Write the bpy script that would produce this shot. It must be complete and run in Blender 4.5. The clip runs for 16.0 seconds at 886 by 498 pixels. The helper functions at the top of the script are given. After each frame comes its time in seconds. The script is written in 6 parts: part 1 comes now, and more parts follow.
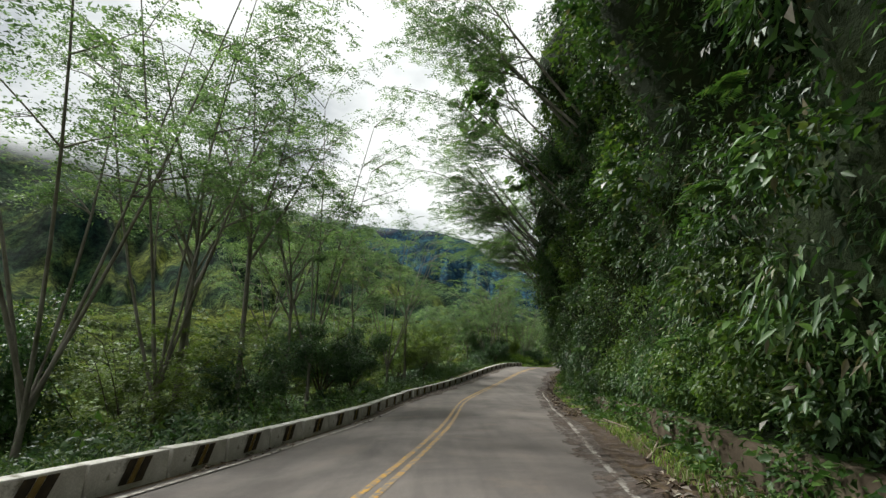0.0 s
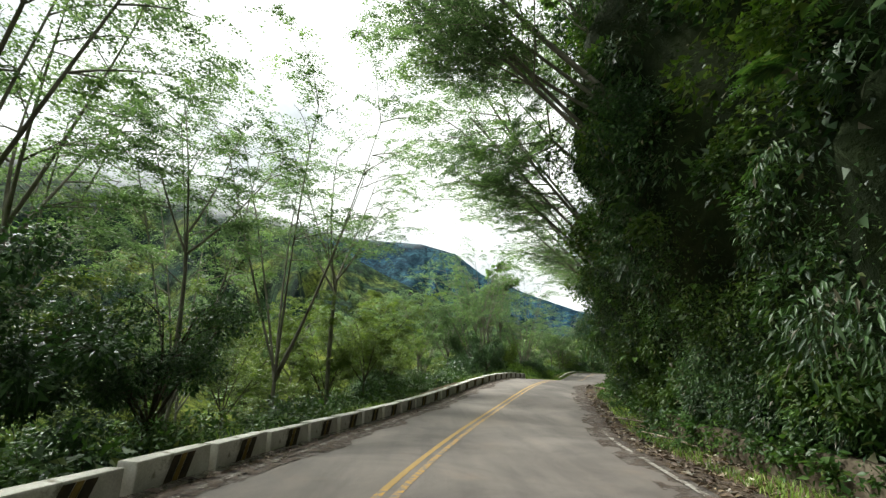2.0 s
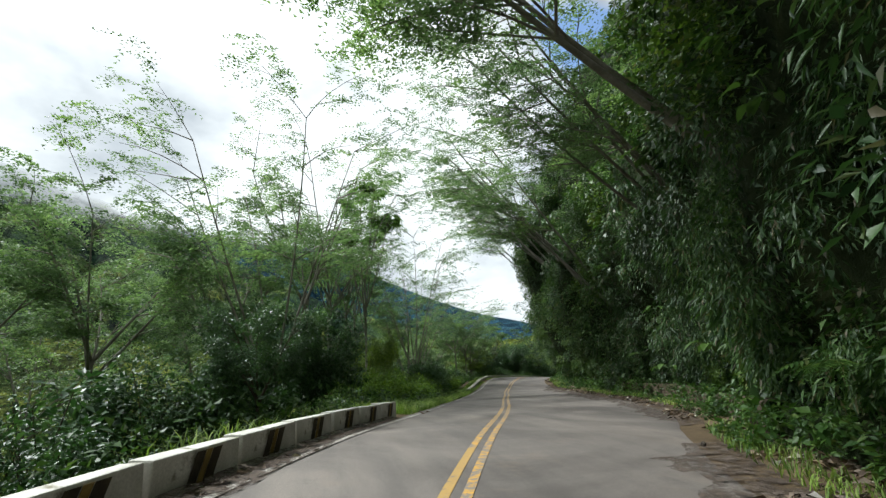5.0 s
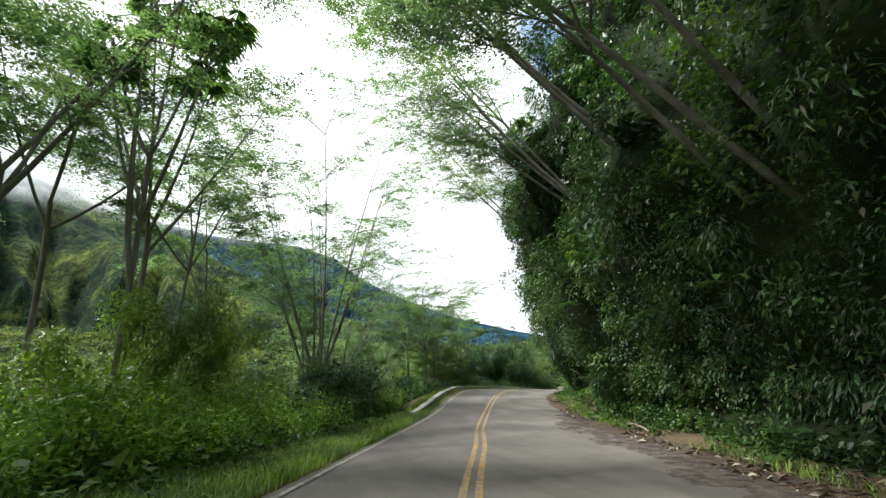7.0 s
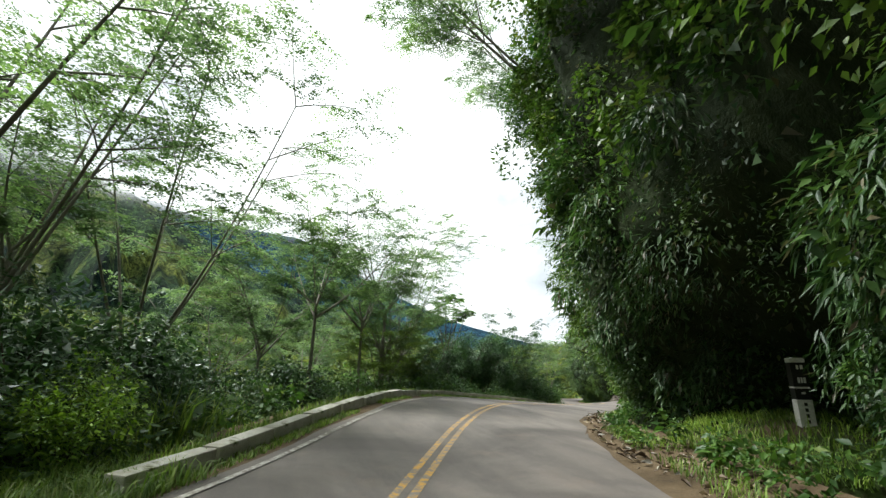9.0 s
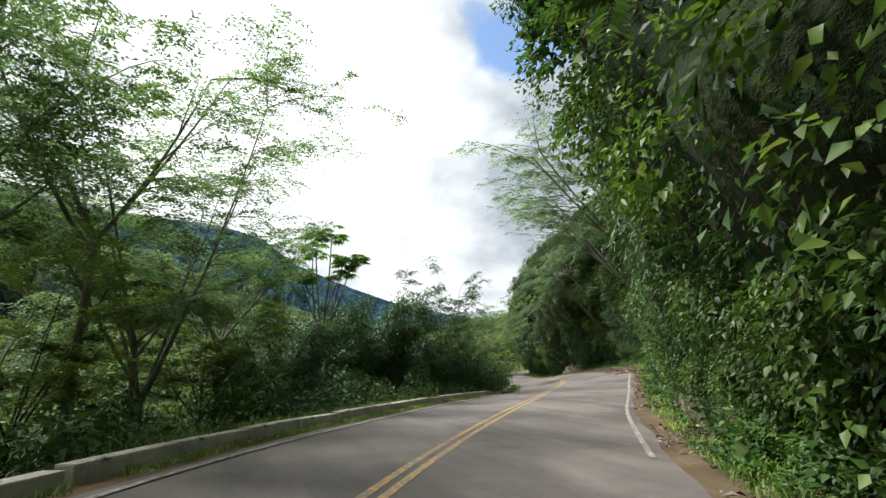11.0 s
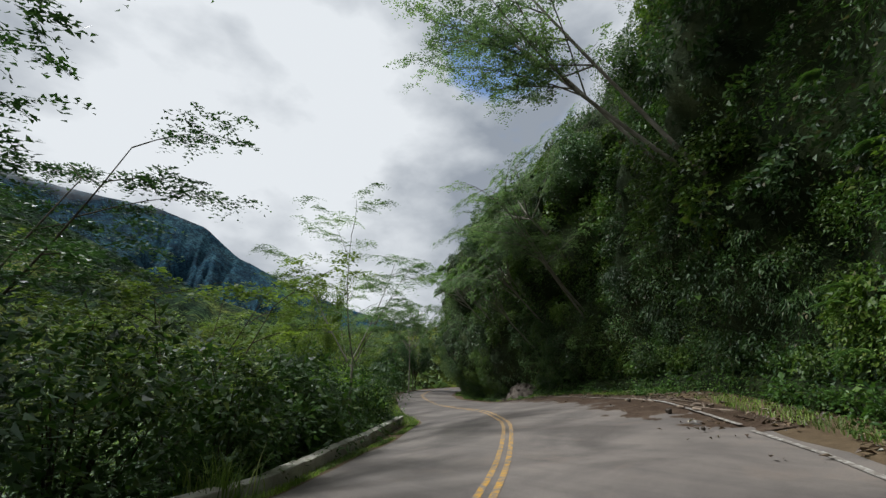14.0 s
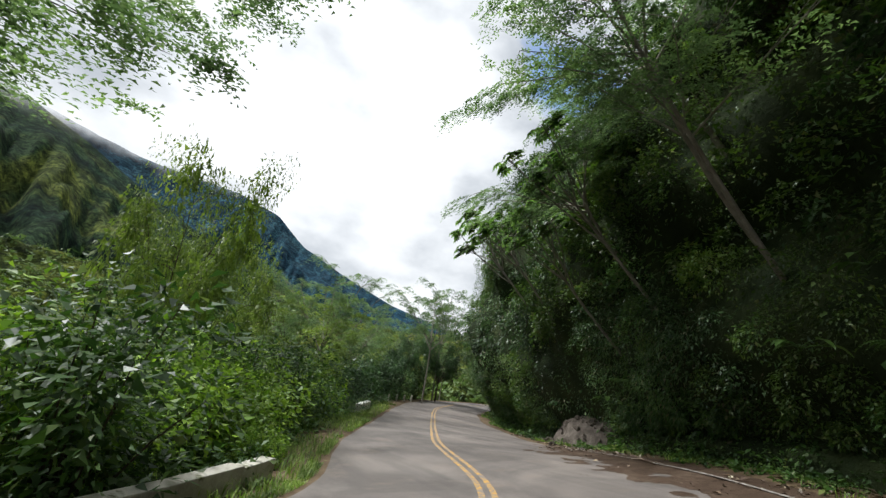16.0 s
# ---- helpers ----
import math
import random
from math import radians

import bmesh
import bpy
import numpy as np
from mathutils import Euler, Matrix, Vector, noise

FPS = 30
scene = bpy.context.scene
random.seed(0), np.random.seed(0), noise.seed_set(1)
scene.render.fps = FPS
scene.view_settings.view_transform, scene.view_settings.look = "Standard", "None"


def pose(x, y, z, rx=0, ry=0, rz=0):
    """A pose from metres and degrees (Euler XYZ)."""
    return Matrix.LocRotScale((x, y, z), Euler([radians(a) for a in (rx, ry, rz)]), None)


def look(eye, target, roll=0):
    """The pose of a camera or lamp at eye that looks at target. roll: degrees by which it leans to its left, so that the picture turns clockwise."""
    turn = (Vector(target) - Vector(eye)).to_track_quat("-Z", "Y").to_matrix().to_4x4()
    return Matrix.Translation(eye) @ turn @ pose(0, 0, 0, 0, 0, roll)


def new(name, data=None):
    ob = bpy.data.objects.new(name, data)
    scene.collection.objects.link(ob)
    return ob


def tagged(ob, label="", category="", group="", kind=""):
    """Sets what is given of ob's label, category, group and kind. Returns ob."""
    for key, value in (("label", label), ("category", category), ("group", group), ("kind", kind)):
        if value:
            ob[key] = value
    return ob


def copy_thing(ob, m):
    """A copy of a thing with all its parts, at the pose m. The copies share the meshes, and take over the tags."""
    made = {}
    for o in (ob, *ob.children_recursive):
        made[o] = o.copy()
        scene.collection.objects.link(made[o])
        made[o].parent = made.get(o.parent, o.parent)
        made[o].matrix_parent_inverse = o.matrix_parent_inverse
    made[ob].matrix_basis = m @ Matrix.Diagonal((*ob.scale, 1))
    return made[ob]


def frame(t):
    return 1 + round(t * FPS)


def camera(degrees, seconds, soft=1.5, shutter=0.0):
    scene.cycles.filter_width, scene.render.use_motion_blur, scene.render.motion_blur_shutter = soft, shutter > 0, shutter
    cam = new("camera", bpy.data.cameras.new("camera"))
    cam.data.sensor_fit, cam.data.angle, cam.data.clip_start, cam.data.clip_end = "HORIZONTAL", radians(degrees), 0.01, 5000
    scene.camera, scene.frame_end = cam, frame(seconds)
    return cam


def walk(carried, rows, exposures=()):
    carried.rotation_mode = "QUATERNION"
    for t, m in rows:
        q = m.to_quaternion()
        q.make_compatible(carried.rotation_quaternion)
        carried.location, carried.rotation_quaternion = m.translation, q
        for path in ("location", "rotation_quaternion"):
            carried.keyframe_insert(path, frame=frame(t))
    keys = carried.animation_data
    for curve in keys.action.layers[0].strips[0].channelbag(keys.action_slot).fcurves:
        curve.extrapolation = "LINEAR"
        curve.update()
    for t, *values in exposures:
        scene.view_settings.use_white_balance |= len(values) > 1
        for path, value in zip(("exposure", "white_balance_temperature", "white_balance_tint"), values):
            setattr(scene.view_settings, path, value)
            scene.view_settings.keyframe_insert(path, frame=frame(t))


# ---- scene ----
# ---- camera and walk ----
cam = camera(90.6, 16.0, soft=1.4)
PATH = [  # seconds, x, y, z, yaw, pitch, roll
    (0.0, 0.00, -0.00, 1.30, -0.54, 13.54, 0.25),
    (0.5, 0.62, 3.96, 1.10, -0.33, 13.95, 1.19),
    (1.0, 1.07, 7.90, 0.92, -0.25, 14.38, 1.75),
    (1.5, 1.38, 11.95, 0.77, -1.05, 14.87, 1.03),
    (2.0, 1.71, 15.95, 0.62, -2.09, 15.48, 0.40),
    (2.5, 2.20, 19.94, 0.50, -4.55, 15.70, -0.80),
    (3.0, 2.92, 23.85, 0.45, -7.56, 15.42, -1.33),
    (3.5, 3.80, 27.65, 0.43, -9.66, 15.61, -1.73),
    (4.0, 4.92, 31.37, 0.52, -12.28, 15.75, -2.04),
    (4.5, 6.18, 35.03, 0.75, -14.09, 15.85, -2.74),
    (5.0, 7.54, 38.64, 1.03, -15.58, 15.91, -3.47),
    (5.5, 8.99, 42.21, 1.24, -16.77, 15.94, -3.83),
    (6.0, 10.49, 45.75, 1.30, -17.33, 15.94, -3.25),
    (6.5, 12.02, 49.32, 1.23, -17.50, 15.92, -2.26),
    (7.0, 13.57, 52.88, 1.15, -17.76, 16.45, -1.80),
    (7.5, 15.18, 56.32, 1.08, -17.66, 16.78, -0.77),
    (8.0, 16.78, 59.60, 1.03, -17.39, 16.88, 0.66),
    (8.5, 18.29, 62.71, 0.99, -17.22, 16.97, 1.52),
    (9.0, 19.64, 65.60, 0.93, -17.65, 16.86, 2.14),
    (9.5, 21.05, 68.36, 0.97, -17.96, 16.48, 2.02),
    (10.0, 22.64, 71.19, 1.13, -20.31, 15.71, 0.56),
    (10.5, 24.40, 74.08, 1.32, -23.19, 14.86, -1.29),
    (11.0, 26.35, 77.06, 1.46, -25.98, 14.24, -3.02),
    (11.5, 28.50, 80.19, 1.45, -28.53, 14.12, -3.99),
    (12.0, 30.90, 83.42, 1.30, -30.31, 14.43, -3.80),
    (12.5, 33.42, 86.64, 1.20, -31.17, 14.70, -3.62),
    (13.0, 36.08, 89.70, 1.10, -31.66, 14.89, -2.65),
    (13.5, 38.83, 92.64, 1.01, -31.97, 15.12, -1.27),
    (14.0, 41.63, 95.45, 0.93, -31.86, 15.61, 0.75),
    (14.5, 44.13, 98.18, 0.89, -31.40, 16.00, 3.91),
    (15.0, 46.52, 100.84, 0.80, -29.46, 16.34, 7.15),
    (15.5, 48.81, 103.67, 0.73, -26.55, 16.42, 9.26),
    (16.0, 50.84, 106.68, 0.71, -23.58, 16.32, 9.50),
]
walk(cam, [(t, pose(x, y, z, 90 + pitch, 0, yaw) @ pose(0, 0, 0, 0, 0, roll)) for t, x, y, z, yaw, pitch, roll in PATH],
     exposures=[(0.0, 0.7, 6400, 6), (0.5, 0.74, 6450, 5), (1.5, 1.15, 6550, 3), (2.5, 1.3, 6300, 3), (3.7, 1.3, 6150, 3), (5.8, 0.66, 6050, 5), (7.0, 1.35, 6250, 3), (9.2, 1.3, 6250, 4),
                (11.3, 1.0, 6300, 7), (12.5, 0.62, 6200, 7), (13.5, 0.22, 6100, 8), (15.5, 0.68, 6150, 9), (16.0, 0.75, 6200, 9)])

# ---- sky and sun ----
SUN_ELEVATION, SUN_AZIMUTH = radians(54), radians(-55)


def build_sky():
    world = bpy.data.worlds.new("sky")
    scene.world = world
    world.use_nodes = True
    nt = world.node_tree
    nt.nodes.clear()
    N, L = nt.nodes.new, nt.links.new
    out, bg = N("ShaderNodeOutputWorld"), N("ShaderNodeBackground")
    sky = N("ShaderNodeTexSky")
    sky.sky_type, sky.sun_disc = "NISHITA", False
    sky.sun_elevation, sky.sun_rotation = SUN_ELEVATION, SUN_AZIMUTH
    dim = N("ShaderNodeVectorMath")
    dim.operation = "SCALE"
    dim.inputs["Scale"].default_value = 0.13
    L(sky.outputs[0], dim.inputs[0])
    co, mp = N("ShaderNodeTexCoord"), N("ShaderNodeMapping")
    mp.inputs["Scale"].default_value = (1.0, 1.0, 1.7)
    L(co.outputs["Generated"], mp.inputs[0])
    big, body = N("ShaderNodeTexNoise"), N("ShaderNodeTexNoise")
    big.inputs["Scale"].default_value, big.inputs["Detail"].default_value, big.inputs["Distortion"].default_value = 2.6, 7, 0.4
    body.inputs["Scale"].default_value, body.inputs["Detail"].default_value, body.inputs["Roughness"].default_value = 2.4, 7, 0.5
    L(mp.outputs[0], big.inputs["Vector"])
    L(mp.outputs[0], body.inputs["Vector"])
    cover = N("ShaderNodeMapRange")
    cover.interpolation_type = "SMOOTHSTEP"
    cover.inputs["From Min"].default_value, cover.inputs["From Max"].default_value = 0.21, 0.31
    gap, thin, less = N("ShaderNodeVectorMath"), N("ShaderNodeMapRange"), N("ShaderNodeMath")
    gap.operation, less.operation = "DISTANCE", "SUBTRACT"
    gap.inputs[1].default_value = (0.50, 0.61, 0.61)  # a break in the cloud
    L(co.outputs["Generated"], gap.inputs[0])
    thin.inputs["From Min"].default_value, thin.inputs["From Max"].default_value = 0.02, 0.17
    thin.inputs["To Min"].default_value, thin.inputs["To Max"].default_value = 0.19, 0.0
    L(gap.outputs["Value"], thin.inputs["Value"])
    L(big.outputs["Fac"], less.inputs[0])
    L(thin.outputs[0], less.inputs[1])
    L(less.outputs[0], cover.inputs["Value"])
    ramp = N("ShaderNodeValToRGB")
    e = ramp.color_ramp.elements
    e[0].position, e[0].color = 0.36, (0.26, 0.28, 0.31, 1)
    e[1].position, e[1].color = 0.56, (0.68, 0.68, 0.675, 1)
    sep, low, lift = N("ShaderNodeSeparateXYZ"), N("ShaderNodeMapRange"), N("ShaderNodeMath")
    L(co.outputs["Generated"], sep.inputs[0])
    low.inputs["From Min"].default_value, low.inputs["From Max"].default_value = 0.15, 0.55  # cloud is greyer low down
    low.inputs["To Min"].default_value, low.inputs["To Max"].default_value = -0.035, 0.05
    L(sep.outputs[2], low.inputs["Value"])
    lift.operation = "ADD"
    L(body.outputs["Fac"], lift.inputs[0])
    L(low.outputs[0], lift.inputs[1])
    L(lift.outputs[0], ramp.inputs[0])
    mix = N("ShaderNodeMix")
    mix.data_type = "RGBA"
    L(cover.outputs[0], mix.inputs["Factor"])
    L(dim.outputs[0], mix.inputs["A"])
    L(ramp.outputs[0], mix.inputs["B"])
    L(mix.outputs["Result"], bg.inputs["Color"])
    bg.inputs["Strength"].default_value = 1.0
    L(bg.outputs[0], out.inputs[0])


build_sky()
sun = new("sun", bpy.data.lights.new("sun", "SUN"))
sun.data.energy, sun.data.angle, sun.data.color = 3.5, radians(14), (1.0, 0.98, 0.94)
sun.matrix_world = look((0, 0, 0), (-math.sin(SUN_AZIMUTH) * math.cos(SUN_ELEVATION), -math.cos(SUN_AZIMUTH) * math.cos(SUN_ELEVATION), -math.sin(SUN_ELEVATION)))


# ---- materials ----
def material(name):
    m = bpy.data.materials.new(name)
    m.use_nodes = True
    nt = m.node_tree
    return m, nt, nt.nodes["Principled BSDF"], nt.nodes["Material Output"]


def node_noise(nt, scale, detail=5, rough=0.6, co=None, distortion=0.0):
    n = nt.nodes.new("ShaderNodeTexNoise")
    n.inputs["Scale"].default_value, n.inputs["Detail"].default_value = scale, detail
    n.inputs["Roughness"].default_value, n.inputs["Distortion"].default_value = rough, distortion
    if co is not None:
        nt.links.new(co, n.inputs["Vector"])
    return n.outputs["Fac"]


def node_ramp(nt, fac, stops):
    r = nt.nodes.new("ShaderNodeValToRGB")
    els = r.color_ramp.elements
    while len(els) < len(stops):
        els.new(0.5)
    for el, (p, c) in zip(els, stops):
        el.position, el.color = p, (*c, 1) if len(c) == 3 else c
    nt.links.new(fac, r.inputs[0])
    return r.outputs[0]


def node_mix(nt, fac, a, b, blend="MIX"):
    m = nt.nodes.new("ShaderNodeMix")
    m.data_type, m.blend_type = "RGBA", blend
    for key, v in (("Factor", fac), ("A", a), ("B", b)):
        if isinstance(v, (int, float)):
            m.inputs[key].default_value = v
        elif isinstance(v, tuple):
            m.inputs[key].default_value = (*v, 1)
        else:
            nt.links.new(v, m.inputs[key])
    return m.outputs["Result"]


def node_bump(nt, height, bsdf, strength, distance):
    b = nt.nodes.new("ShaderNodeBump")
    b.inputs["Strength"].default_value, b.inputs["Distance"].default_value = strength, distance
    nt.links.new(height, b.inputs["Height"])
    nt.links.new(b.outputs[0], bsdf.inputs["Normal"])


def node_place(nt, scale=(1, 1, 1), output="Object"):
    co, mp = nt.nodes.new("ShaderNodeTexCoord"), nt.nodes.new("ShaderNodeMapping")
    mp.inputs["Scale"].default_value = scale
    nt.links.new(co.outputs[output], mp.inputs[0])
    return mp.outputs[0]


def surface(name, stops, scale, grain, rough=0.85, bump=0.3, dist=0.02, spots=None):
    """A plain mineral or earthy surface: two scales of colour, fine relief, optional spots of a second colour."""
    m, nt, b, _ = material(name)
    co = node_place(nt)
    large = node_noise(nt, scale, 6, 0.6, co)
    fine = node_noise(nt, grain, 4, 0.7, co)
    col = node_ramp(nt, large, stops)
    col = node_mix(nt, 0.35, col, node_ramp(nt, fine, [(0.3, (0.35, 0.35, 0.35)), (0.7, (1.3, 1.3, 1.3))]), "MULTIPLY")
    if spots:
        where = node_ramp(nt, node_noise(nt, spots[1], 6, 0.65, co), [(spots[2], (0, 0, 0)), (spots[2] + 0.1, (1, 1, 1))])
        col = node_mix(nt, where, col, spots[0])
    nt.links.new(col, b.inputs["Base Color"])
    b.inputs["Roughness"].default_value = rough
    b.inputs["Specular IOR Level"].default_value = 0.15
    node_bump(nt, fine, b, bump, dist)
    return m


def leaf_material(name, stops, clump=0.5, translucent=0.3, rough=0.45):
    """Leaves: each leaf takes its own tone, and clumps drift from light to dark."""
    m, nt, b, out = material(name)
    geo = nt.nodes.new("ShaderNodeNewGeometry")
    col = node_ramp(nt, geo.outputs["Random Per Island"], [(p, (c[0] * 0.76, c[1] * 0.97, c[2] * 1.5)) for p, c in stops])
    drift = node_ramp(nt, node_noise(nt, clump, 3, 0.6, node_place(nt)), [(0.34, (0.48, 0.5, 0.52)), (0.5, (0.95, 0.95, 0.93)), (0.66, (1.55, 1.5, 1.15))])
    col = node_mix(nt, 1.0, col, drift, "MULTIPLY")
    nt.links.new(col, b.inputs["Base Color"])
    b.inputs["Roughness"].default_value = rough
    b.inputs["Specular IOR Level"].default_value = 0.36
    tr, mx = nt.nodes.new("ShaderNodeBsdfTranslucent"), nt.nodes.new("ShaderNodeMixShader")
    warm = node_mix(nt, 1.0, col, (1.0, 1.1, 0.62), "MULTIPLY")
    nt.links.new(warm, tr.inputs[0])
    mx.inputs[0].default_value = translucent
    nt.links.new(b.outputs[0], mx.inputs[1])
    nt.links.new(tr.outputs[0], mx.inputs[2])
    nt.links.new(mx.outputs[0], out.inputs[0])
    return m


def asphalt_material():
    m, nt, b, _ = material("old_asphalt")
    co = node_place(nt)
    patches = node_noise(nt, 0.35, 6, 0.6, co, 0.6)
    grain = node_noise(nt, 60, 3, 0.8, co)
    col = node_ramp(nt, patches, [(0.38, (0.088, 0.075, 0.067)), (0.5, (0.127, 0.11, 0.099)), (0.62, (0.17, 0.147, 0.13))])
    col = node_mix(nt, 0.5, col, node_ramp(nt, grain, [(0.3, (0.5, 0.5, 0.5)), (0.7, (1.35, 1.33, 1.3))]), "MULTIPLY")
    streaks = node_noise(nt, 1.0, 6, 0.65, node_place(nt, (1.6, 0.16, 1)))
    col = node_mix(nt, 0.55, col, node_ramp(nt, streaks, [(0.38, (0.68, 0.68, 0.68)), (0.5, (1.0, 1.0, 1.0)), (0.64, (1.25, 1.23, 1.2))]), "MULTIPLY")
    oil = node_ramp(nt, node_noise(nt, 2.2, 8, 0.75, co, 1.2), [(0.62, (0, 0, 0)), (0.72, (0.5, 0.5, 0.5))])
    col = node_mix(nt, oil, col, (0.06, 0.052, 0.047))
    dust = node_ramp(nt, node_noise(nt, 0.9, 7, 0.7, co), [(0.56, (0, 0, 0)), (0.8, (0.55, 0.55, 0.55))])
    col = node_mix(nt, dust, col, (0.22, 0.165, 0.125))
    nt.links.new(col, b.inputs["Base Color"])
    b.inputs["Roughness"].default_value = 0.8
    node_bump(nt, grain, b, 0.35, 0.006)
    return m


def paint_material(name, colour, worn, amount):
    """Road paint that has flaked off in places."""
    m, nt, b, _ = material(name)
    co = node_place(nt)
    flake = node_ramp(nt, node_noise(nt, 9, 8, 0.75, co), [(amount, (1, 1, 1)), (amount + 0.12, (0, 0, 0))])
    tone = node_mix(nt, node_noise(nt, 1.5, 4, 0.6, co), tuple(c * 0.75 for c in colour), colour)
    nt.links.new(node_mix(nt, flake, worn, tone), b.inputs["Base Color"])
    b.inputs["Roughness"].default_value = 0.7
    return m


def mountain_material(name, low, mid, high, cloud_low, cloud_high):
    """Forest and pasture on a far slope, whose upper part fades to transparent in place of cloud."""
    m, nt, b, out = material(name)
    co = node_place(nt)
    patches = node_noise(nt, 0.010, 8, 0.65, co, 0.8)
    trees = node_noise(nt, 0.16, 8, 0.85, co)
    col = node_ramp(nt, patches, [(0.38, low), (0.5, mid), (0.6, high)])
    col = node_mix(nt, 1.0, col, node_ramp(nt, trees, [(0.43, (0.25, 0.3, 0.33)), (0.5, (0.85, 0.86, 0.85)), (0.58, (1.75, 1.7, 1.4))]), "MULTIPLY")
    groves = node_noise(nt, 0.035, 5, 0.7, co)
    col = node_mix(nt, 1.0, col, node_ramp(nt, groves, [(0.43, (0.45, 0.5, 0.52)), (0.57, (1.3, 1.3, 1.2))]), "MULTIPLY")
    nt.links.new(col, b.inputs["Base Color"])
    b.inputs["Roughness"].default_value = 0.95
    b.inputs["Specular IOR Level"].default_value = 0.05
    node_bump(nt, trees, b, 1.0, 6.0)
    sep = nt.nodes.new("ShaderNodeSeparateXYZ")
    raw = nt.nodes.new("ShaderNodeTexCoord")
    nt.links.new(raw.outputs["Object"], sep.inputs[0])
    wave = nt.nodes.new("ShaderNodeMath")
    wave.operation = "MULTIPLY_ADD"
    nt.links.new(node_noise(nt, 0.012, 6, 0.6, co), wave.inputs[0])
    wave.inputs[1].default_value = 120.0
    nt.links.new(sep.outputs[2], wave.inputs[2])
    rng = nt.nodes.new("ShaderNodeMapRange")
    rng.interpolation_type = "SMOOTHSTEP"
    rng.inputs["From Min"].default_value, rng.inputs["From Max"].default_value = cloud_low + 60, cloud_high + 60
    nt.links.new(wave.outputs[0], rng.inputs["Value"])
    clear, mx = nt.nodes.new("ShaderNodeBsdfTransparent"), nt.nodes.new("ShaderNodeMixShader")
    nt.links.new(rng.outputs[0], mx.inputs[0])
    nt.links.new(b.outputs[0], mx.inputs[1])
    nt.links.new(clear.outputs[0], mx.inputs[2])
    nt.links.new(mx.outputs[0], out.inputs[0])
    return m


ASPHALT = asphalt_material()
YELLOW = paint_material("yellow_paint", (0.58, 0.31, 0.03), (0.17, 0.15, 0.13), 0.42)
FADED_YELLOW = paint_material("faded_yellow_paint", (0.4, 0.25, 0.07), (0.15, 0.13, 0.115), 0.55)
WHITE_LINE = paint_material("white_line_paint", (0.5, 0.48, 0.43), (0.17, 0.145, 0.125), 0.415)
EARTH = surface("earth", [(0.3, (0.05, 0.034, 0.021)), (0.5, (0.085, 0.06, 0.037)), (0.7, (0.13, 0.095, 0.06))], 0.8, 14, 0.95, 0.6, 0.04, ((0.04, 0.06, 0.016), 1.4, 0.46))
DIRT = surface("roadside_dirt", [(0.3, (0.07, 0.05, 0.03)), (0.5, (0.11, 0.078, 0.046)), (0.7, (0.165, 0.12, 0.072))], 1.3, 22, 0.95, 0.5, 0.03)
WET_DIRT = surface("damp_red_dirt", [(0.3, (0.045, 0.029, 0.02)), (0.5, (0.072, 0.048, 0.033)), (0.7, (0.108, 0.077, 0.055))], 1.3, 22, 0.6, 0.5, 0.03)
DUSTY = surface("dark_roadside_dirt", [(0.3, (0.068, 0.051, 0.041)), (0.5, (0.102, 0.079, 0.064)), (0.7, (0.142, 0.114, 0.095))], 2.6, 22, 0.95, 0.5, 0.03)
for thin_dirt, bare in ((WET_DIRT, 0.55), (DUSTY, 0.44)):
    nt = thin_dirt.node_tree
    out = next(n for n in nt.nodes if n.type == "OUTPUT_MATERIAL")
    body = next(n for n in nt.nodes if n.type == "BSDF_PRINCIPLED")
    gaps, clear, mx = node_ramp(nt, node_noise(nt, 5.0, 9, 0.8, node_place(nt)), [(bare, (0, 0, 0)), (bare + 0.12, (1, 1, 1))]), nt.nodes.new("ShaderNodeBsdfTransparent"), nt.nodes.new("ShaderNodeMixShader")
    nt.links.new(gaps, mx.inputs[0])
    nt.links.new(body.outputs[0], mx.inputs[1])
    nt.links.new(clear.outputs[0], mx.inputs[2])
    nt.links.new(mx.outputs[0], out.inputs[0])
SOIL = surface("forest_floor", [(0.3, (0.02, 0.034, 0.01)), (0.5, (0.034, 0.056, 0.015)), (0.7, (0.06, 0.085, 0.022))], 0.35, 5, 0.95, 0.8, 0.1)
# Bank soil in near-black green: its colour holds the shade deep between the leaves.
SHADED_BANK_SOIL = surface("shaded_bank_soil", [(0.3, (0.01, 0.017, 0.006)), (0.5, (0.018, 0.028, 0.009)), (0.7, (0.034, 0.044, 0.015))], 0.7, 7, 0.95, 0.8, 0.1)
CONCRETE = surface("whitewashed_concrete", [(0.3, (0.42, 0.40, 0.35)), (0.5, (0.56, 0.54, 0.49)), (0.7, (0.68, 0.66, 0.61))], 2.2, 40, 0.85, 0.3, 0.008, ((0.2, 0.18, 0.13), 3.0, 0.6))
OLD_CONCRETE = surface("mossy_concrete", [(0.3, (0.27, 0.255, 0.2)), (0.5, (0.43, 0.41, 0.35)), (0.7, (0.6, 0.58, 0.52))], 1.6, 36, 0.9, 0.4, 0.01, ((0.09, 0.095, 0.04), 2.4, 0.57))
STRIPE = surface("black_stripe_paint", [(0.3, (0.022, 0.019, 0.015)), (0.5, (0.045, 0.036, 0.024)), (0.7, (0.1, 0.075, 0.035))], 4, 40, 0.75, 0.3, 0.004)
STRIPE_YELLOW = surface("faded_yellow_stripe_paint", [(0.3, (0.12, 0.085, 0.03)), (0.5, (0.22, 0.15, 0.04)), (0.7, (0.3, 0.22, 0.08))], 4, 40, 0.75, 0.3, 0.004)
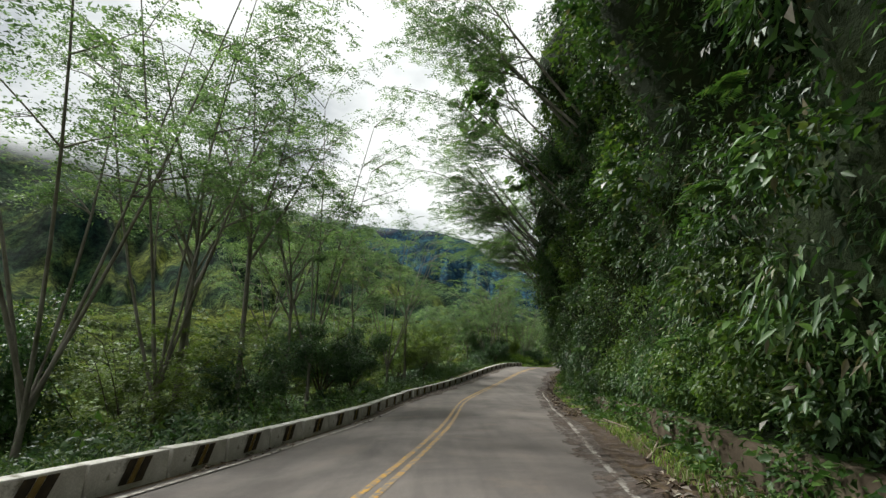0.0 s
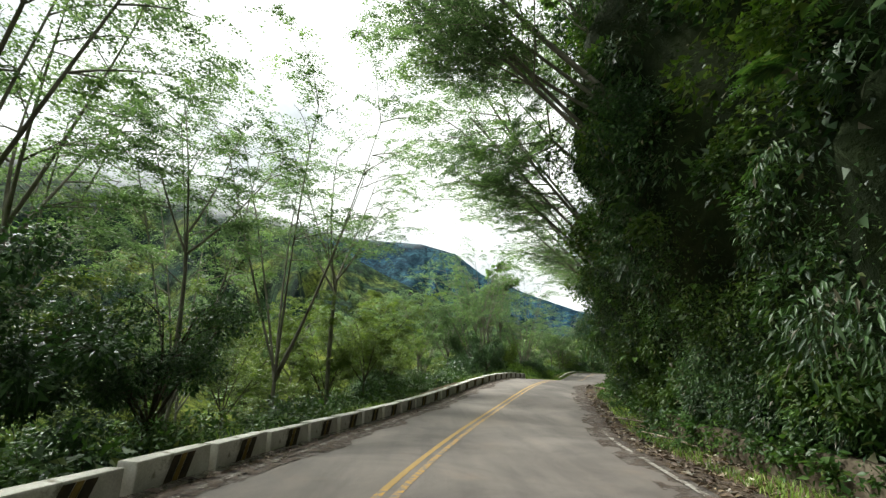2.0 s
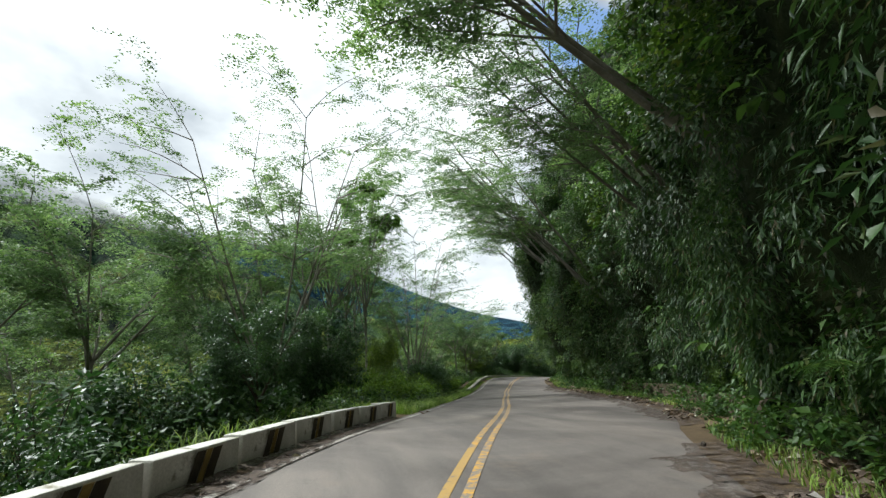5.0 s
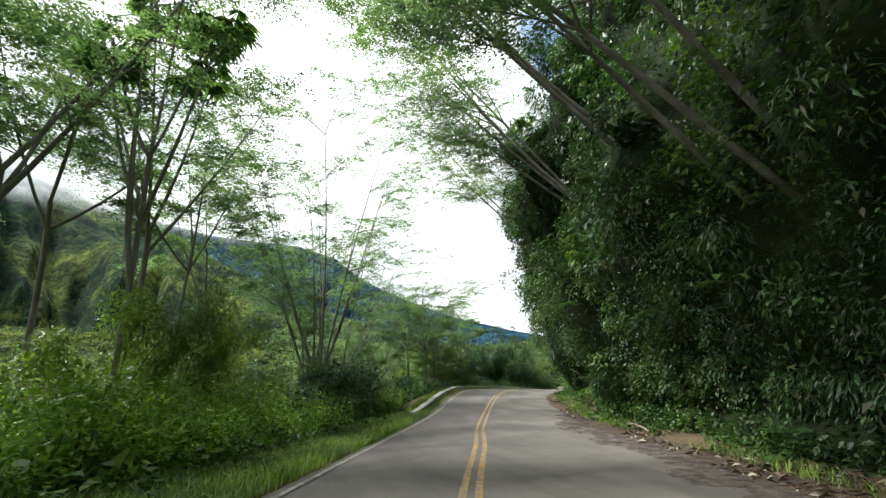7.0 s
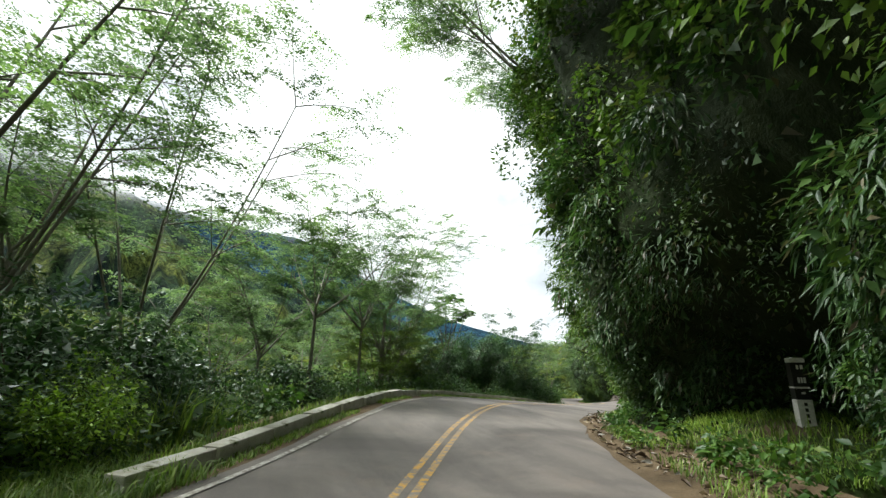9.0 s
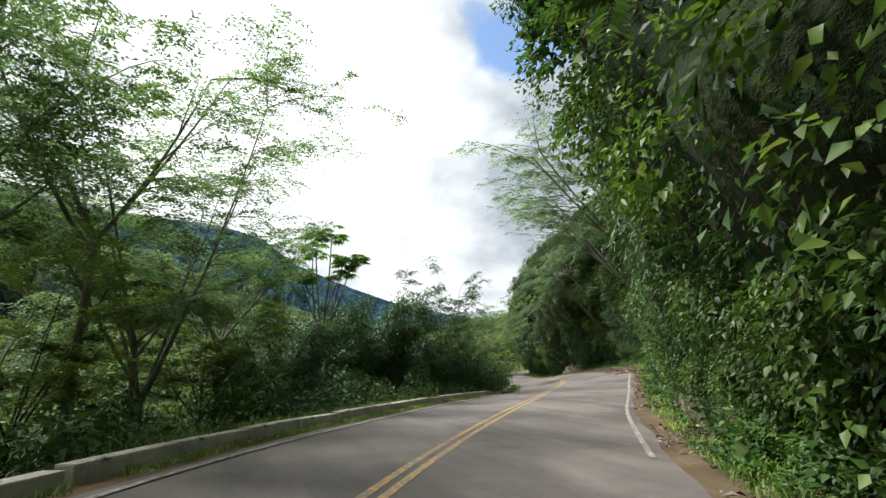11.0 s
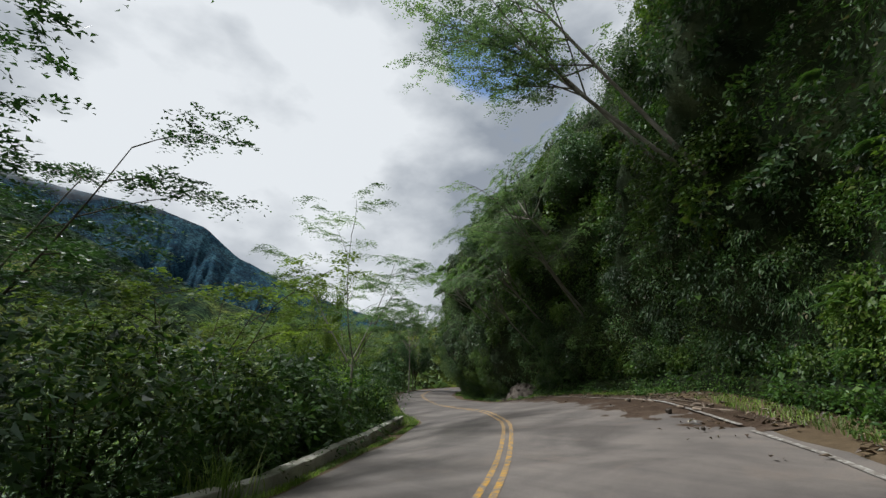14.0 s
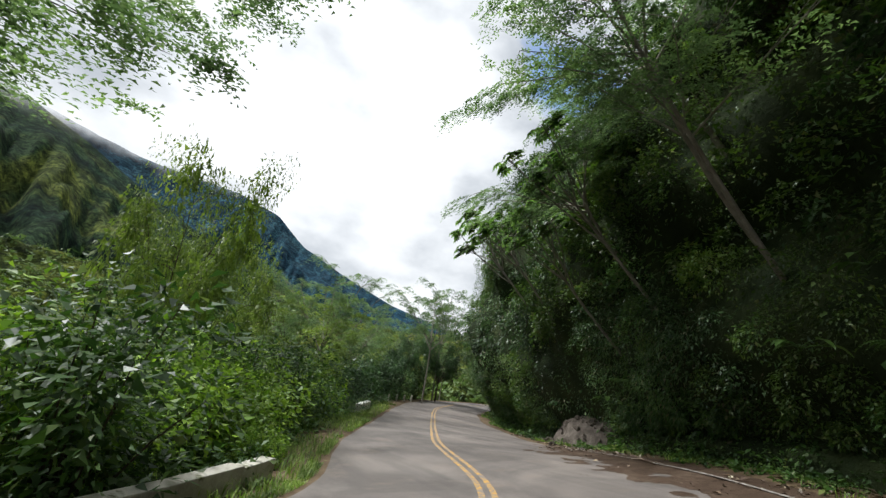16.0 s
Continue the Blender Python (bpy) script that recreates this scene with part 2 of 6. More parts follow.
BARK = surface("pale_bark", [(0.3, (0.116, 0.102, 0.082)), (0.5, (0.19, 0.173, 0.146)), (0.7, (0.286, 0.265, 0.231))], 1.8, 26, 0.9, 0.6, 0.02, ((0.09, 0.1, 0.05), 1.4, 0.58))
DARK_BARK = surface("dark_bark", [(0.3, (0.03, 0.024, 0.016)), (0.5, (0.06, 0.048, 0.034)), (0.7, (0.11, 0.09, 0.065))], 1.8, 26, 0.9, 0.6, 0.02, ((0.05, 0.06, 0.025), 1.4, 0.56))
DEADWOOD = surface("dead_wood", [(0.3, (0.16, 0.12, 0.09)), (0.5, (0.28, 0.22, 0.17)), (0.7, (0.42, 0.36, 0.29))], 3, 30, 0.9, 0.5, 0.01)
ROCK = surface("bank_rock", [(0.3, (0.07, 0.06, 0.05)), (0.5, (0.13, 0.115, 0.1)), (0.7, (0.21, 0.19, 0.165))], 1.5, 12, 0.9, 0.8, 0.05)

LEAF_BANK = leaf_material("bank_leaves", [(0.0, (0.025, 0.05, 0.012)), (0.35, (0.05, 0.087, 0.017)), (0.7, (0.084, 0.128, 0.026)), (0.9, (0.125, 0.165, 0.04)), (0.95, (0.17, 0.12, 0.052))], 0.35, 0.25, 0.45)
LEAF_BANK_LIGHT = leaf_material("light_bank_leaves", [(0.0, (0.051, 0.082, 0.008)), (0.5, (0.088, 0.126, 0.014)), (0.9, (0.14, 0.17, 0.024)), (1.0, (0.206, 0.17, 0.041))], 0.4, 0.38)
LEAF_TREE = leaf_material("feathery_tree_leaves", [(0.0, (0.1, 0.14, 0.042)), (0.5, (0.19, 0.225, 0.078)), (1.0, (0.27, 0.29, 0.12))], 0.5, 0.55, 0.5)
LEAF_DARK = leaf_material("dark_tree_leaves", [(0.0, (0.03, 0.06, 0.015)), (0.5, (0.056, 0.1, 0.022)), (1.0, (0.105, 0.155, 0.038))], 0.8, 0.28, 0.42)
LEAF_BUSH = leaf_material("bush_leaves", [(0.0, (0.037, 0.07, 0.011)), (0.5, (0.066, 0.113, 0.016)), (0.9, (0.111, 0.156, 0.025)), (1.0, (0.18, 0.179, 0.039))], 0.5, 0.35)
LEAF_BRIGHT = leaf_material("bright_bush_leaves", [(0.0, (0.14, 0.22, 0.014)), (0.5, (0.24, 0.32, 0.02)), (1.0, (0.38, 0.43, 0.04))], 0.6, 0.4)
LEAF_OLIVE = leaf_material("olive_tree_leaves", [(0.0, (0.115, 0.14, 0.016)), (0.5, (0.175, 0.2, 0.024)), (1.0, (0.26, 0.27, 0.036))], 0.6, 0.45)
LEAF_FAR = leaf_material("valley_canopy_leaves", [(0.0, (0.08, 0.11, 0.026)), (0.5, (0.15, 0.18, 0.044)), (1.0, (0.24, 0.26, 0.07))], 0.09, 0.35, 0.6)
# For the sheet under the valley leaves: shade within the woods, given as colour.
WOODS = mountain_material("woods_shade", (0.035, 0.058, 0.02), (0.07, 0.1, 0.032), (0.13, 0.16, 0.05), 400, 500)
GRASS = leaf_material("roadside_grass", [(0.0, (0.12, 0.17, 0.018)), (0.5, (0.22, 0.265, 0.034)), (0.9, (0.33, 0.345, 0.055)), (1.0, (0.43, 0.37, 0.12))], 0.7, 0.35, 0.6)
LEAF_PALM = leaf_material("lobed_tree_leaves", [(0.0, (0.09, 0.14, 0.025)), (0.5, (0.14, 0.2, 0.036)), (1.0, (0.22, 0.27, 0.055))], 0.5, 0.6)
LITTER = leaf_material("fallen_leaves", [(0.0, (0.09, 0.045, 0.02)), (0.4, (0.18, 0.1, 0.05)), (0.8, (0.3, 0.19, 0.1)), (1.0, (0.45, 0.34, 0.2))], 2.0, 0.05, 0.7)
WALL_CONCRETE = surface("stained_brown_concrete", [(0.3, (0.04, 0.03, 0.02)), (0.5, (0.075, 0.058, 0.04)), (0.7, (0.14, 0.115, 0.085))], 1.1, 24, 0.95, 0.5, 0.015, ((0.03, 0.034, 0.014), 1.6, 0.56))
WHITE_PAINT = surface("weathered_white_paint", [(0.3, (0.5, 0.49, 0.45)), (0.5, (0.66, 0.65, 0.61)), (0.7, (0.76, 0.75, 0.72))], 3, 30, 0.7, 0.2, 0.004)
BLACK_PAINT = surface("weathered_black_paint", [(0.3, (0.014, 0.014, 0.013)), (0.5, (0.022, 0.022, 0.02)), (0.7, (0.04, 0.038, 0.034))], 3, 30, 0.6, 0.2, 0.004)
RUBBLE = surface("grey_rubble", [(0.3, (0.05, 0.041, 0.033)), (0.5, (0.09, 0.075, 0.062)), (0.7, (0.16, 0.138, 0.115))], 3, 18, 0.9, 0.7, 0.03)

# ---- the line of the road ----
CENTRE = np.array([  # x, y, z of the double line
    (-13.7, -59.2, 0.71), (-8.8, -39.4, 0.47), (-4.8, -19.6, 0.23), (-2.8, -7.7, 0.09), (-1.7, 0.2, -0.01), (-1.0, 4.2, -0.23), (-0.4, 8.1, -0.42), (0.2,
    12.1, -0.55), (0.6, 16.1, -0.69), (1.0, 20.2, -0.78), (1.8, 24.1, -0.83), (2.8, 28.0, -0.84), (4.0, 31.7, -0.75), (5.4, 35.3, -0.51), (6.9, 38.9,
    -0.23), (8.5, 42.4, -0.02), (10.1, 45.9, 0.02), (11.8, 49.4, -0.06), (13.4, 53.0, -0.15), (14.8, 56.5, -0.22), (16.2, 59.9, -0.28), (17.6, 63.0,
    -0.33), (18.7, 66.0, -0.41), (20.0, 68.8, -0.37), (21.5, 71.8, -0.18), (23.1, 74.9, 0.06), (25.0, 78.0, 0.24), (27.3, 81.1, 0.25), (29.8, 84.2, 0.09),
    (32.6, 87.3, -0.04), (35.4, 90.2, -0.16), (38.3, 93.1, -0.27), (41.0, 95.9, -0.38), (43.6, 98.6, -0.46), (46.2, 101.1, -0.57), (48.6, 103.8, -0.62),
    (51.0, 106.6, -0.59), (55.6, 113.8, -0.96), (57.5, 120.0, -1.25), (61.2, 128.0, -1.65), (65.7, 137.5, -1.84), (69.1, 144.1, -1.84), (75.0, 152.1,
    -1.84), (84.9, 160.2, -1.84), (100.9, 168.4, -1.84), (125.8, 177.6, -1.84)])


def smooth_line(points, step=0.5):
    d = np.r_[0, np.cumsum(np.linalg.norm(np.diff(points[:, :2], axis=0), axis=1))]
    s = np.arange(0, d[-1], step)
    out = np.stack([np.interp(s, d, points[:, k]) for k in range(3)], 1)
    for _ in range(14):
        out[1:-1] = 0.25 * out[:-2] + 0.5 * out[1:-1] + 0.25 * out[2:]
    return s, out


S, LINE = smooth_line(CENTRE)
TAN = np.gradient(LINE[:, :2], axis=0)
TAN /= np.linalg.norm(TAN, axis=1)[:, None]
RIGHT = np.stack([TAN[:, 1], -TAN[:, 0]], 1)
TILT = np.interp(LINE[:, 1], [-60, 0.2, 8.1, 16.1, 24.1, 31.7, 38.9, 45.9, 53, 59.9, 66, 71.8, 78, 84.2, 90.2, 95.9, 101.1, 106.6, 114.6, 126.6, 136.6], [0.004, 0.004, 0.03, 0.007, -0.023, -0.035, -0.059, -0.055, -0.03, 0.011, 0.036, 0.009, -0.052, -0.065, -0.045, 0.013, 0.121, 0.161, 0.145, 0.04, 0])  # cross fall, rising to the right
ROAD_RIGHT = np.interp(LINE[:, 1], [-60, 5.7, 10.5, 15.3, 23.4, 28, 33.9, 37.5, 41, 45.2, 49.4, 53.7, 59.9, 66.6, 73, 76.7, 79.8, 82.3, 84.9, 90.2, 94.8, 98, 103.2, 106.6, 120, 128, 137.5], [3.2, 3.25, 3.4, 3.8, 4.2, 3.7, 3.5, 2.9, 2.5, 2.8, 4, 4.6, 3.6, 3.1, 2.8, 2.5, 2.8, 3.2, 3.4, 3.55, 4.0, 4.3, 4.75, 4.9, 5.2, 4.4, 3.6])
ROAD_RIGHT = np.convolve(np.pad(ROAD_RIGHT, 8, "edge"), np.hanning(19)[1:-1] / 9, "valid")
ROAD_LEFT = np.interp(LINE[:, 1], [-60, 5.7, 8.9, 12.9, 19.4, 27.2, 38.9, 50.8, 58.5, 65.4, 71.2, 74.9, 83, 87.3, 93.7, 99.1, 104.3, 106.6, 113.8, 120, 128], [-3.1, -3.15, -3.1, -2.7, -2.6, -2.5, -2.4, -2.6, -2.8, -3, -2.4, -2.5, -2.95, -2.9, -2.85, -3.1, -3.9, -3.5, -3, -2.9, -2.9])

ROAD_LEFT = np.convolve(np.pad(ROAD_LEFT, 8, "edge"), np.hanning(19)[1:-1] / 9, "valid")

def at_y(y):
    """The distance along the line at which it has reached that y."""
    return float(np.interp(y, LINE[:, 1], S))


def on_line(s, d, dz=0.0):
    """World places at distances s along the line and d to its right, on the cambered plane of the road."""
    s, d = np.broadcast_arrays(np.asarray(s, float), np.asarray(d, float))
    base = np.stack([np.interp(s, S, LINE[:, k]) for k in range(3)], -1)
    rx, ry = np.interp(s, S, RIGHT[:, 0]), np.interp(s, S, RIGHT[:, 1])
    tilt = np.interp(s, S, TILT) * np.clip(d, -6, 7)
    return np.stack([base[..., 0] + rx * d, base[..., 1] + ry * d, base[..., 2] + tilt + dz], -1)


def heading(s):
    """Degrees about z that turn +y into the direction of the line."""
    return math.degrees(math.atan2(-np.interp(s, S, TAN[:, 0]), np.interp(s, S, TAN[:, 1])))


def lattice(p, seed=0):
    """Smooth noise in 0 to 1 for an array of places."""
    p = np.asarray(p, float)
    i = np.floor(p).astype(np.int64)
    f = p - i
    f = f * f * (3 - 2 * f)
    total = 0
    for cx in (0, 1):
        for cy in (0, 1):
            for cz in (0, 1):
                n = (i[..., 0] + cx) * 374761393 + (i[..., 1] + cy) * 668265263 + (i[..., 2] + cz) * 2147483647 + seed * 1442695041
                n = (n ^ (n >> 13)) * 1274126177
                v = ((n ^ (n >> 16)) & 0xFFFFFF) / 0xFFFFFF
                w = (f[..., 0] if cx else 1 - f[..., 0]) * (f[..., 1] if cy else 1 - f[..., 1]) * (f[..., 2] if cz else 1 - f[..., 2])
                total = total + v * w
    return total


def fractal(p, octaves=4, seed=0):
    p = np.asarray(p, float)
    return sum(lattice(p * 2 ** k, seed + k) * 0.5 ** k for k in range(octaves)) / sum(0.5 ** k for k in range(octaves))


# ---- mesh helpers ----
def mesh_from(name, verts, faces, mat, smooth=False):
    me = bpy.data.meshes.new(name)
    verts, faces = np.asarray(verts, np.float32), np.asarray(faces, np.int32)
    n, k = faces.shape
    me.vertices.add(len(verts))
    me.vertices.foreach_set("co", verts.ravel())
    me.loops.add(n * k)
    me.loops.foreach_set("vertex_index", faces.ravel())
    me.polygons.add(n)
    me.polygons.foreach_set("loop_start", np.arange(0, n * k, k, dtype=np.int32))
    if smooth:
        me.polygons.foreach_set("use_smooth", np.ones(n, bool))
    me.update()
    me.materials.append(mat)
    return me


def part(name, me, parent, label=""):
    ob = new(name, me)
    ob.parent = parent
    if label:
        ob["label"] = label
    return ob


def again(ob, m):
    """A copy of a thing that stands exactly at the pose m, scale included."""
    made = copy_thing(ob, m)
    made.matrix_basis = m
    return made


def strip(name, s, ds, dz, mat, thick=0.0):
    """A band along the line: rows at s, columns at the offsets ds (arrays or numbers) with heights dz."""
    cols = [on_line(s, d, z) for d, z in zip(ds, dz)]
    v = np.stack(cols, 1).reshape(-1, 3)
    m, n = len(s), len(ds)
    i = np.arange(m - 1)[:, None] * n + np.arange(n - 1)[None, :]
    f = np.stack([i, i + 1, i + n + 1, i + n], -1).reshape(-1, 4)
    return new(name, mesh_from(name, v, f, mat, True))


def unit(v):
    return v / np.maximum(np.linalg.norm(v, axis=-1, keepdims=True), 1e-9)


def leaves(places, along, up, length, width, fold=0.25, small=False):
    """Folded kite leaves (small ones: one triangle each). along: from base to tip; up: roughly the leaf's upper side."""
    n = len(places)
    a = unit(along)
    side = unit(np.cross(a, up))
    nrm = np.cross(side, a)
    L, W = np.broadcast_to(length, n)[:, None], np.broadcast_to(width, n)[:, None]
    if small:
        v = np.stack([places, places + a * L * 0.5 + side * W * 0.75, places + a * L - side * W * 0.2], 1).reshape(-1, 3)
        return v, np.arange(n * 3).reshape(-1, 3)
    mid = places + a * L * 0.36
    v = np.stack([places, mid + side * W * 0.5 + nrm * W * fold, places + a * L - nrm * L * 0.12, mid - side * W * 0.5 + nrm * W * fold], 1).reshape(-1, 3)
    i = np.arange(n)[:, None] * 4
    f = np.concatenate([i + [0, 2, 1], i + [0, 3, 2]], 0)
    return v, f


class Bunch:
    """Collects verts and triangles, then makes one mesh of them."""

    def __init__(self):
        self.v, self.f, self.n = [], [], 0

    def add(self, v, f):
        self.v.append(np.asarray(v, np.float32))
        self.f.append(np.asarray(f, np.int32) + self.n)
        self.n += len(v)

    def mesh(self, name, mat, smooth=False):
        return mesh_from(name, np.concatenate(self.v), np.concatenate(self.f), mat, smooth)


def tube(points, radii, sides=6):
    """A tapered limb along points, as triangles."""
    p = np.asarray(points, float)
    r = np.asarray(radii, float)
    t = unit(np.gradient(p, axis=0))
    ref = np.where(np.abs(t[:, 2:3]) > 0.9, [[1.0, 0, 0]], [[0, 0, 1.0]])
    a = unit(np.cross(t, ref))
    b = np.cross(t, a)
    ang = np.linspace(0, 2 * np.pi, sides, endpoint=False)
    ring = p[:, None] + (a[:, None] * np.cos(ang)[None, :, None] + b[:, None] * np.sin(ang)[None, :, None]) * r[:, None, None]
    v = ring.reshape(-1, 3)
    k = np.arange(len(p) - 1)[:, None] * sides
    j = np.arange(sides)[None, :]
    j2 = (j + 1) % sides
    f = np.concatenate([np.stack([k + j, k + j2, k + sides + j2], -1).reshape(-1, 3), np.stack([k + j, k + sides + j2, k + sides + j], -1).reshape(-1, 3)])
    return v, f


def clump_leaves(rng, centres, radii, per, length, width, droop, flat=1.0, outward=None, small=False):
    """Leaves gathered in clumps: random places in each clump, pointing out from it and drooping."""
    n = len(centres) * per
    c = np.repeat(centres, per, 0)
    r = np.repeat(radii, per)
    d = unit(rng.normal(size=(n, 3)))
    d[:, 2] *= flat
    off = d * r[:, None] * np.cbrt(rng.random(n))[:, None]
    along = d * [1, 1, 0.6] + rng.normal(size=(n, 3)) * 0.35 + [0, 0, -droop]
    if outward is not None:
        along = along + np.repeat(outward, per, 0) * 0.6
    up = np.array([0, 0, 1.0]) + rng.normal(size=(n, 3)) * 0.5 + d * 0.5
    ln = length * rng.uniform(0.65, 1.35, n) * np.repeat(np.exp(rng.normal(size=len(centres)) * 0.3), per)
    return leaves(c + off, along, up, ln, ln * width * rng.uniform(0.8, 1.25, n), 0.12, small)


# ---- ground, one sheet ----
def nearest_line(x, y):
    """Distance along the line and signed offset to the right, for arrays of places."""
    pts = np.stack([x, y], -1).reshape(-1, 2)
    s, d = np.empty(len(pts)), np.empty(len(pts))
    for k in range(0, len(pts), 4000):
        q = pts[k:k + 4000]
        i = ((q[:, None] - LINE[None, :, :2]) ** 2).sum(-1).argmin(1)
        rel = q - LINE[i, :2]
        across = (rel * RIGHT[i]).sum(1)
        dist = np.linalg.norm(rel, axis=1)
        s[k:k + 4000], d[k:k + 4000] = S[i], np.where(across >= 0, dist, -dist)
    return s.reshape(x.shape), d.reshape(x.shape)


def ground_height(x, y):
    s, d = nearest_line(x, y)
    road = np.interp(s, S, LINE[:, 2]) + np.interp(s, S, TILT) * np.clip(d, -6, 7)
    p = np.stack([x, y, np.zeros_like(x)], -1)
    fall = np.maximum(-d - 4.3, 0)
    left = -0.42 * np.minimum(fall, 60) - 0.06 * np.clip(fall - 60, 0, 300) + (fractal(p * 0.12, 4, 3) - 0.5) * np.minimum(fall * 0.5, 6)
    climb = np.maximum(d - np.interp(s, S, ROAD_RIGHT) - 4.2, 0)
    right = np.minimum(climb * 4.0, 16) + np.clip(climb - 2.7, 0, 250) * 0.8
    right = right + (fractal(p * 0.1, 4, 5) - 0.5) * np.minimum(climb * 0.6, 8)
    return road - 0.12 + left + right


def spaced(lo, hi, fine, far):
    """Coordinates: even between lo and hi, then ever wider out to far."""
    mid = np.arange(lo, hi + fine, fine)
    out, step = [], fine
    reach = 0.0
    while reach < far:
        step *= 1.22
        reach += step
        out.append(reach)
    out = np.array(out)
    return np.r_[(lo - out)[::-1], mid, mid[-1] + out]


def build_ground():
    xs, ys = spaced(-25, 95, 1.0, 4200), spaced(-35, 165, 1.0, 4200)
    X, Y = np.meshgrid(xs, ys)
    Z = ground_height(X, Y)
    far = np.hypot(X - 30, Y - 60)
    Z = np.where(far > 500, np.minimum(Z, 40), Z)
    v = np.stack([X, Y, Z], -1).reshape(-1, 3)
    n = len(xs)
    i = np.arange(len(ys) - 1)[:, None] * n + np.arange(n - 1)[None, :]
    f = np.stack([i, i + 1, i + n + 1, i + n], -1).reshape(-1, 4)
    ob = new("ground", mesh_from("ground", v, f, SOIL, True))
    tagged(ob, "dark forest soil falling away to the valley", "ground", kind="structure")


build_ground()


# ---- road ----
def build_road():
    c = np.zeros(len(S))
    edge_l, edge_r = ROAD_LEFT + 0.12 * (lattice(np.stack([S * 0.8, c, c], 1), 3) - 0.5), ROAD_RIGHT + 0.35 * (fractal(np.stack([S * 0.5, c, c], 1), 3, 4) - 0.5)
    road = strip("road", S, [edge_l, -1.3, 0.0, 1.6, edge_r], [-0.02, 0.015, 0.03, 0.015, -0.02], ASPHALT)
    tagged(road, "worn grey-brown asphalt of a two-lane mountain road", "road", kind="structure")
    verge_l = strip("verge_left", S, [edge_l - 2.0, edge_l - 0.8, edge_l + 0.1], [-0.14, 0.0, -0.035], DIRT)
    tagged(verge_l, "reddish dirt verge along the valley side", "verge", kind="structure")
    verge_r = strip("verge_right", S, [edge_r - 0.1, edge_r + 0.5, edge_r + 1.0, edge_r + 1.8], [-0.035, 0.0, 0.05, 0.1], DIRT)
    tagged(verge_r, "reddish dirt verge littered below the bank", "verge", kind="structure")
    for name, d in (("centre_line", -0.1), ("centre_line", 0.1)):
        for y0, y1, mat, look_of in ((-60, 22, YELLOW, "worn"), (22, 45, FADED_YELLOW if d < 0 else YELLOW, "half-faded" if d < 0 else "worn"), (45, 176, YELLOW, "worn")):
            k = (S >= at_y(y0) - 0.26) & (S <= at_y(y1) + 0.26)
            ob = strip(name, S[k], [d - 0.05, d + 0.05], [0.034, 0.034], mat)
            tagged(ob, look_of + " yellow centre line painted on asphalt", "road marking", "double centre line", "structure")
    k = S < at_y(99.5)
    ob = strip("edge_line", S[k], [ROAD_LEFT[k] + 0.2, ROAD_LEFT[k] + 0.31], [0.0, 0.003], WHITE_LINE)
    tagged(ob, "worn white edge line beside the kerb", "road marking", "edge lines", "structure")
    for y0, y1, up in ((-60, 30, 0.0), (84, 102.6, 0.0), (102.6, 122, 0.036)):
        k = (S > at_y(y0)) & (S < at_y(y1))
        ob = strip("edge_line", S[k], [ROAD_RIGHT[k] - 0.32, ROAD_RIGHT[k] - 0.22], [0.001 + up, up - 0.002], WHITE_LINE)
        tagged(ob, "worn white edge line below the bank", "road marking", "edge lines", "structure")


build_road()

# ---- the bank above the road ----
BANK_PROFILE = np.array([(1.3, -0.2), (1.35, 0.5), (1.7, 0.7), (1.5, 1.8), (1.3, 3.5), (1.15, 6.0), (1.15, 9.0), (1.45, 12.0), (2.2, 15.0), (3.8, 18.0), (7.5, 22.0)])  # metres beyond the asphalt, height


POST_PLACE = (27.0, 70.55)
POST_S = float(nearest_line(np.array([POST_PLACE[0]]), np.array([POST_PLACE[1]]))[0][0])


SLIDE_S = at_y(124.5)


def bank_point(s, h):
    """A place on the bank's face at distance s along the road and height h above it, with its lumps and hollows."""
    out = np.interp(h, BANK_PROFILE[:, 1], BANK_PROFILE[:, 0])
    c = np.zeros_like(s)
    bulge = (fractal(np.stack([s * 0.16, h * 0.2, c], -1), 3, 11) - 0.5) * np.clip(h * 0.5, 0, 2.2)
    bulge = bulge - np.interp(s, [at_y(22), at_y(34), at_y(62), at_y(68), at_y(72), at_y(76), at_y(82), at_y(87), at_y(93), at_y(104), at_y(112), at_y(118), at_y(128)], [0.7, -0.1, 0.0, 0.45, 0.3, -0.9, -0.9, 0.0, 0.7, 0.7, -0.3, -0.8, -1.8]) * np.clip((h - 0.8) * 0.4, 0, 1)
    bulge = bulge + ((fractal(np.stack([s * 0.45, h * 0.4, c], -1), 3, 21) - 0.5) * 2.6 + (fractal(np.stack([s * 0.13, h * 0.16, c + 3], -1), 2, 23) - 0.5) * 2.6) * np.clip((h - 0.7) * 0.3, 0, 1)
    bulge = bulge + np.interp(s, [at_y(11), at_y(17), at_y(28), at_y(35)], [0, 1.8, 1.8, 0]) * np.clip((h - 8) / 5, 0, 1)  # overhangs high up
    hollow = 2.0 * np.exp(-((s - POST_S) / 2.4) ** 2) * np.clip((3.6 - h) / 1.8, 0, 1)  # set back round the kilometre post
    p = on_line(s, np.interp(s, S, ROAD_RIGHT) + out - bulge + hollow)
    p[..., 2] += h
    return p


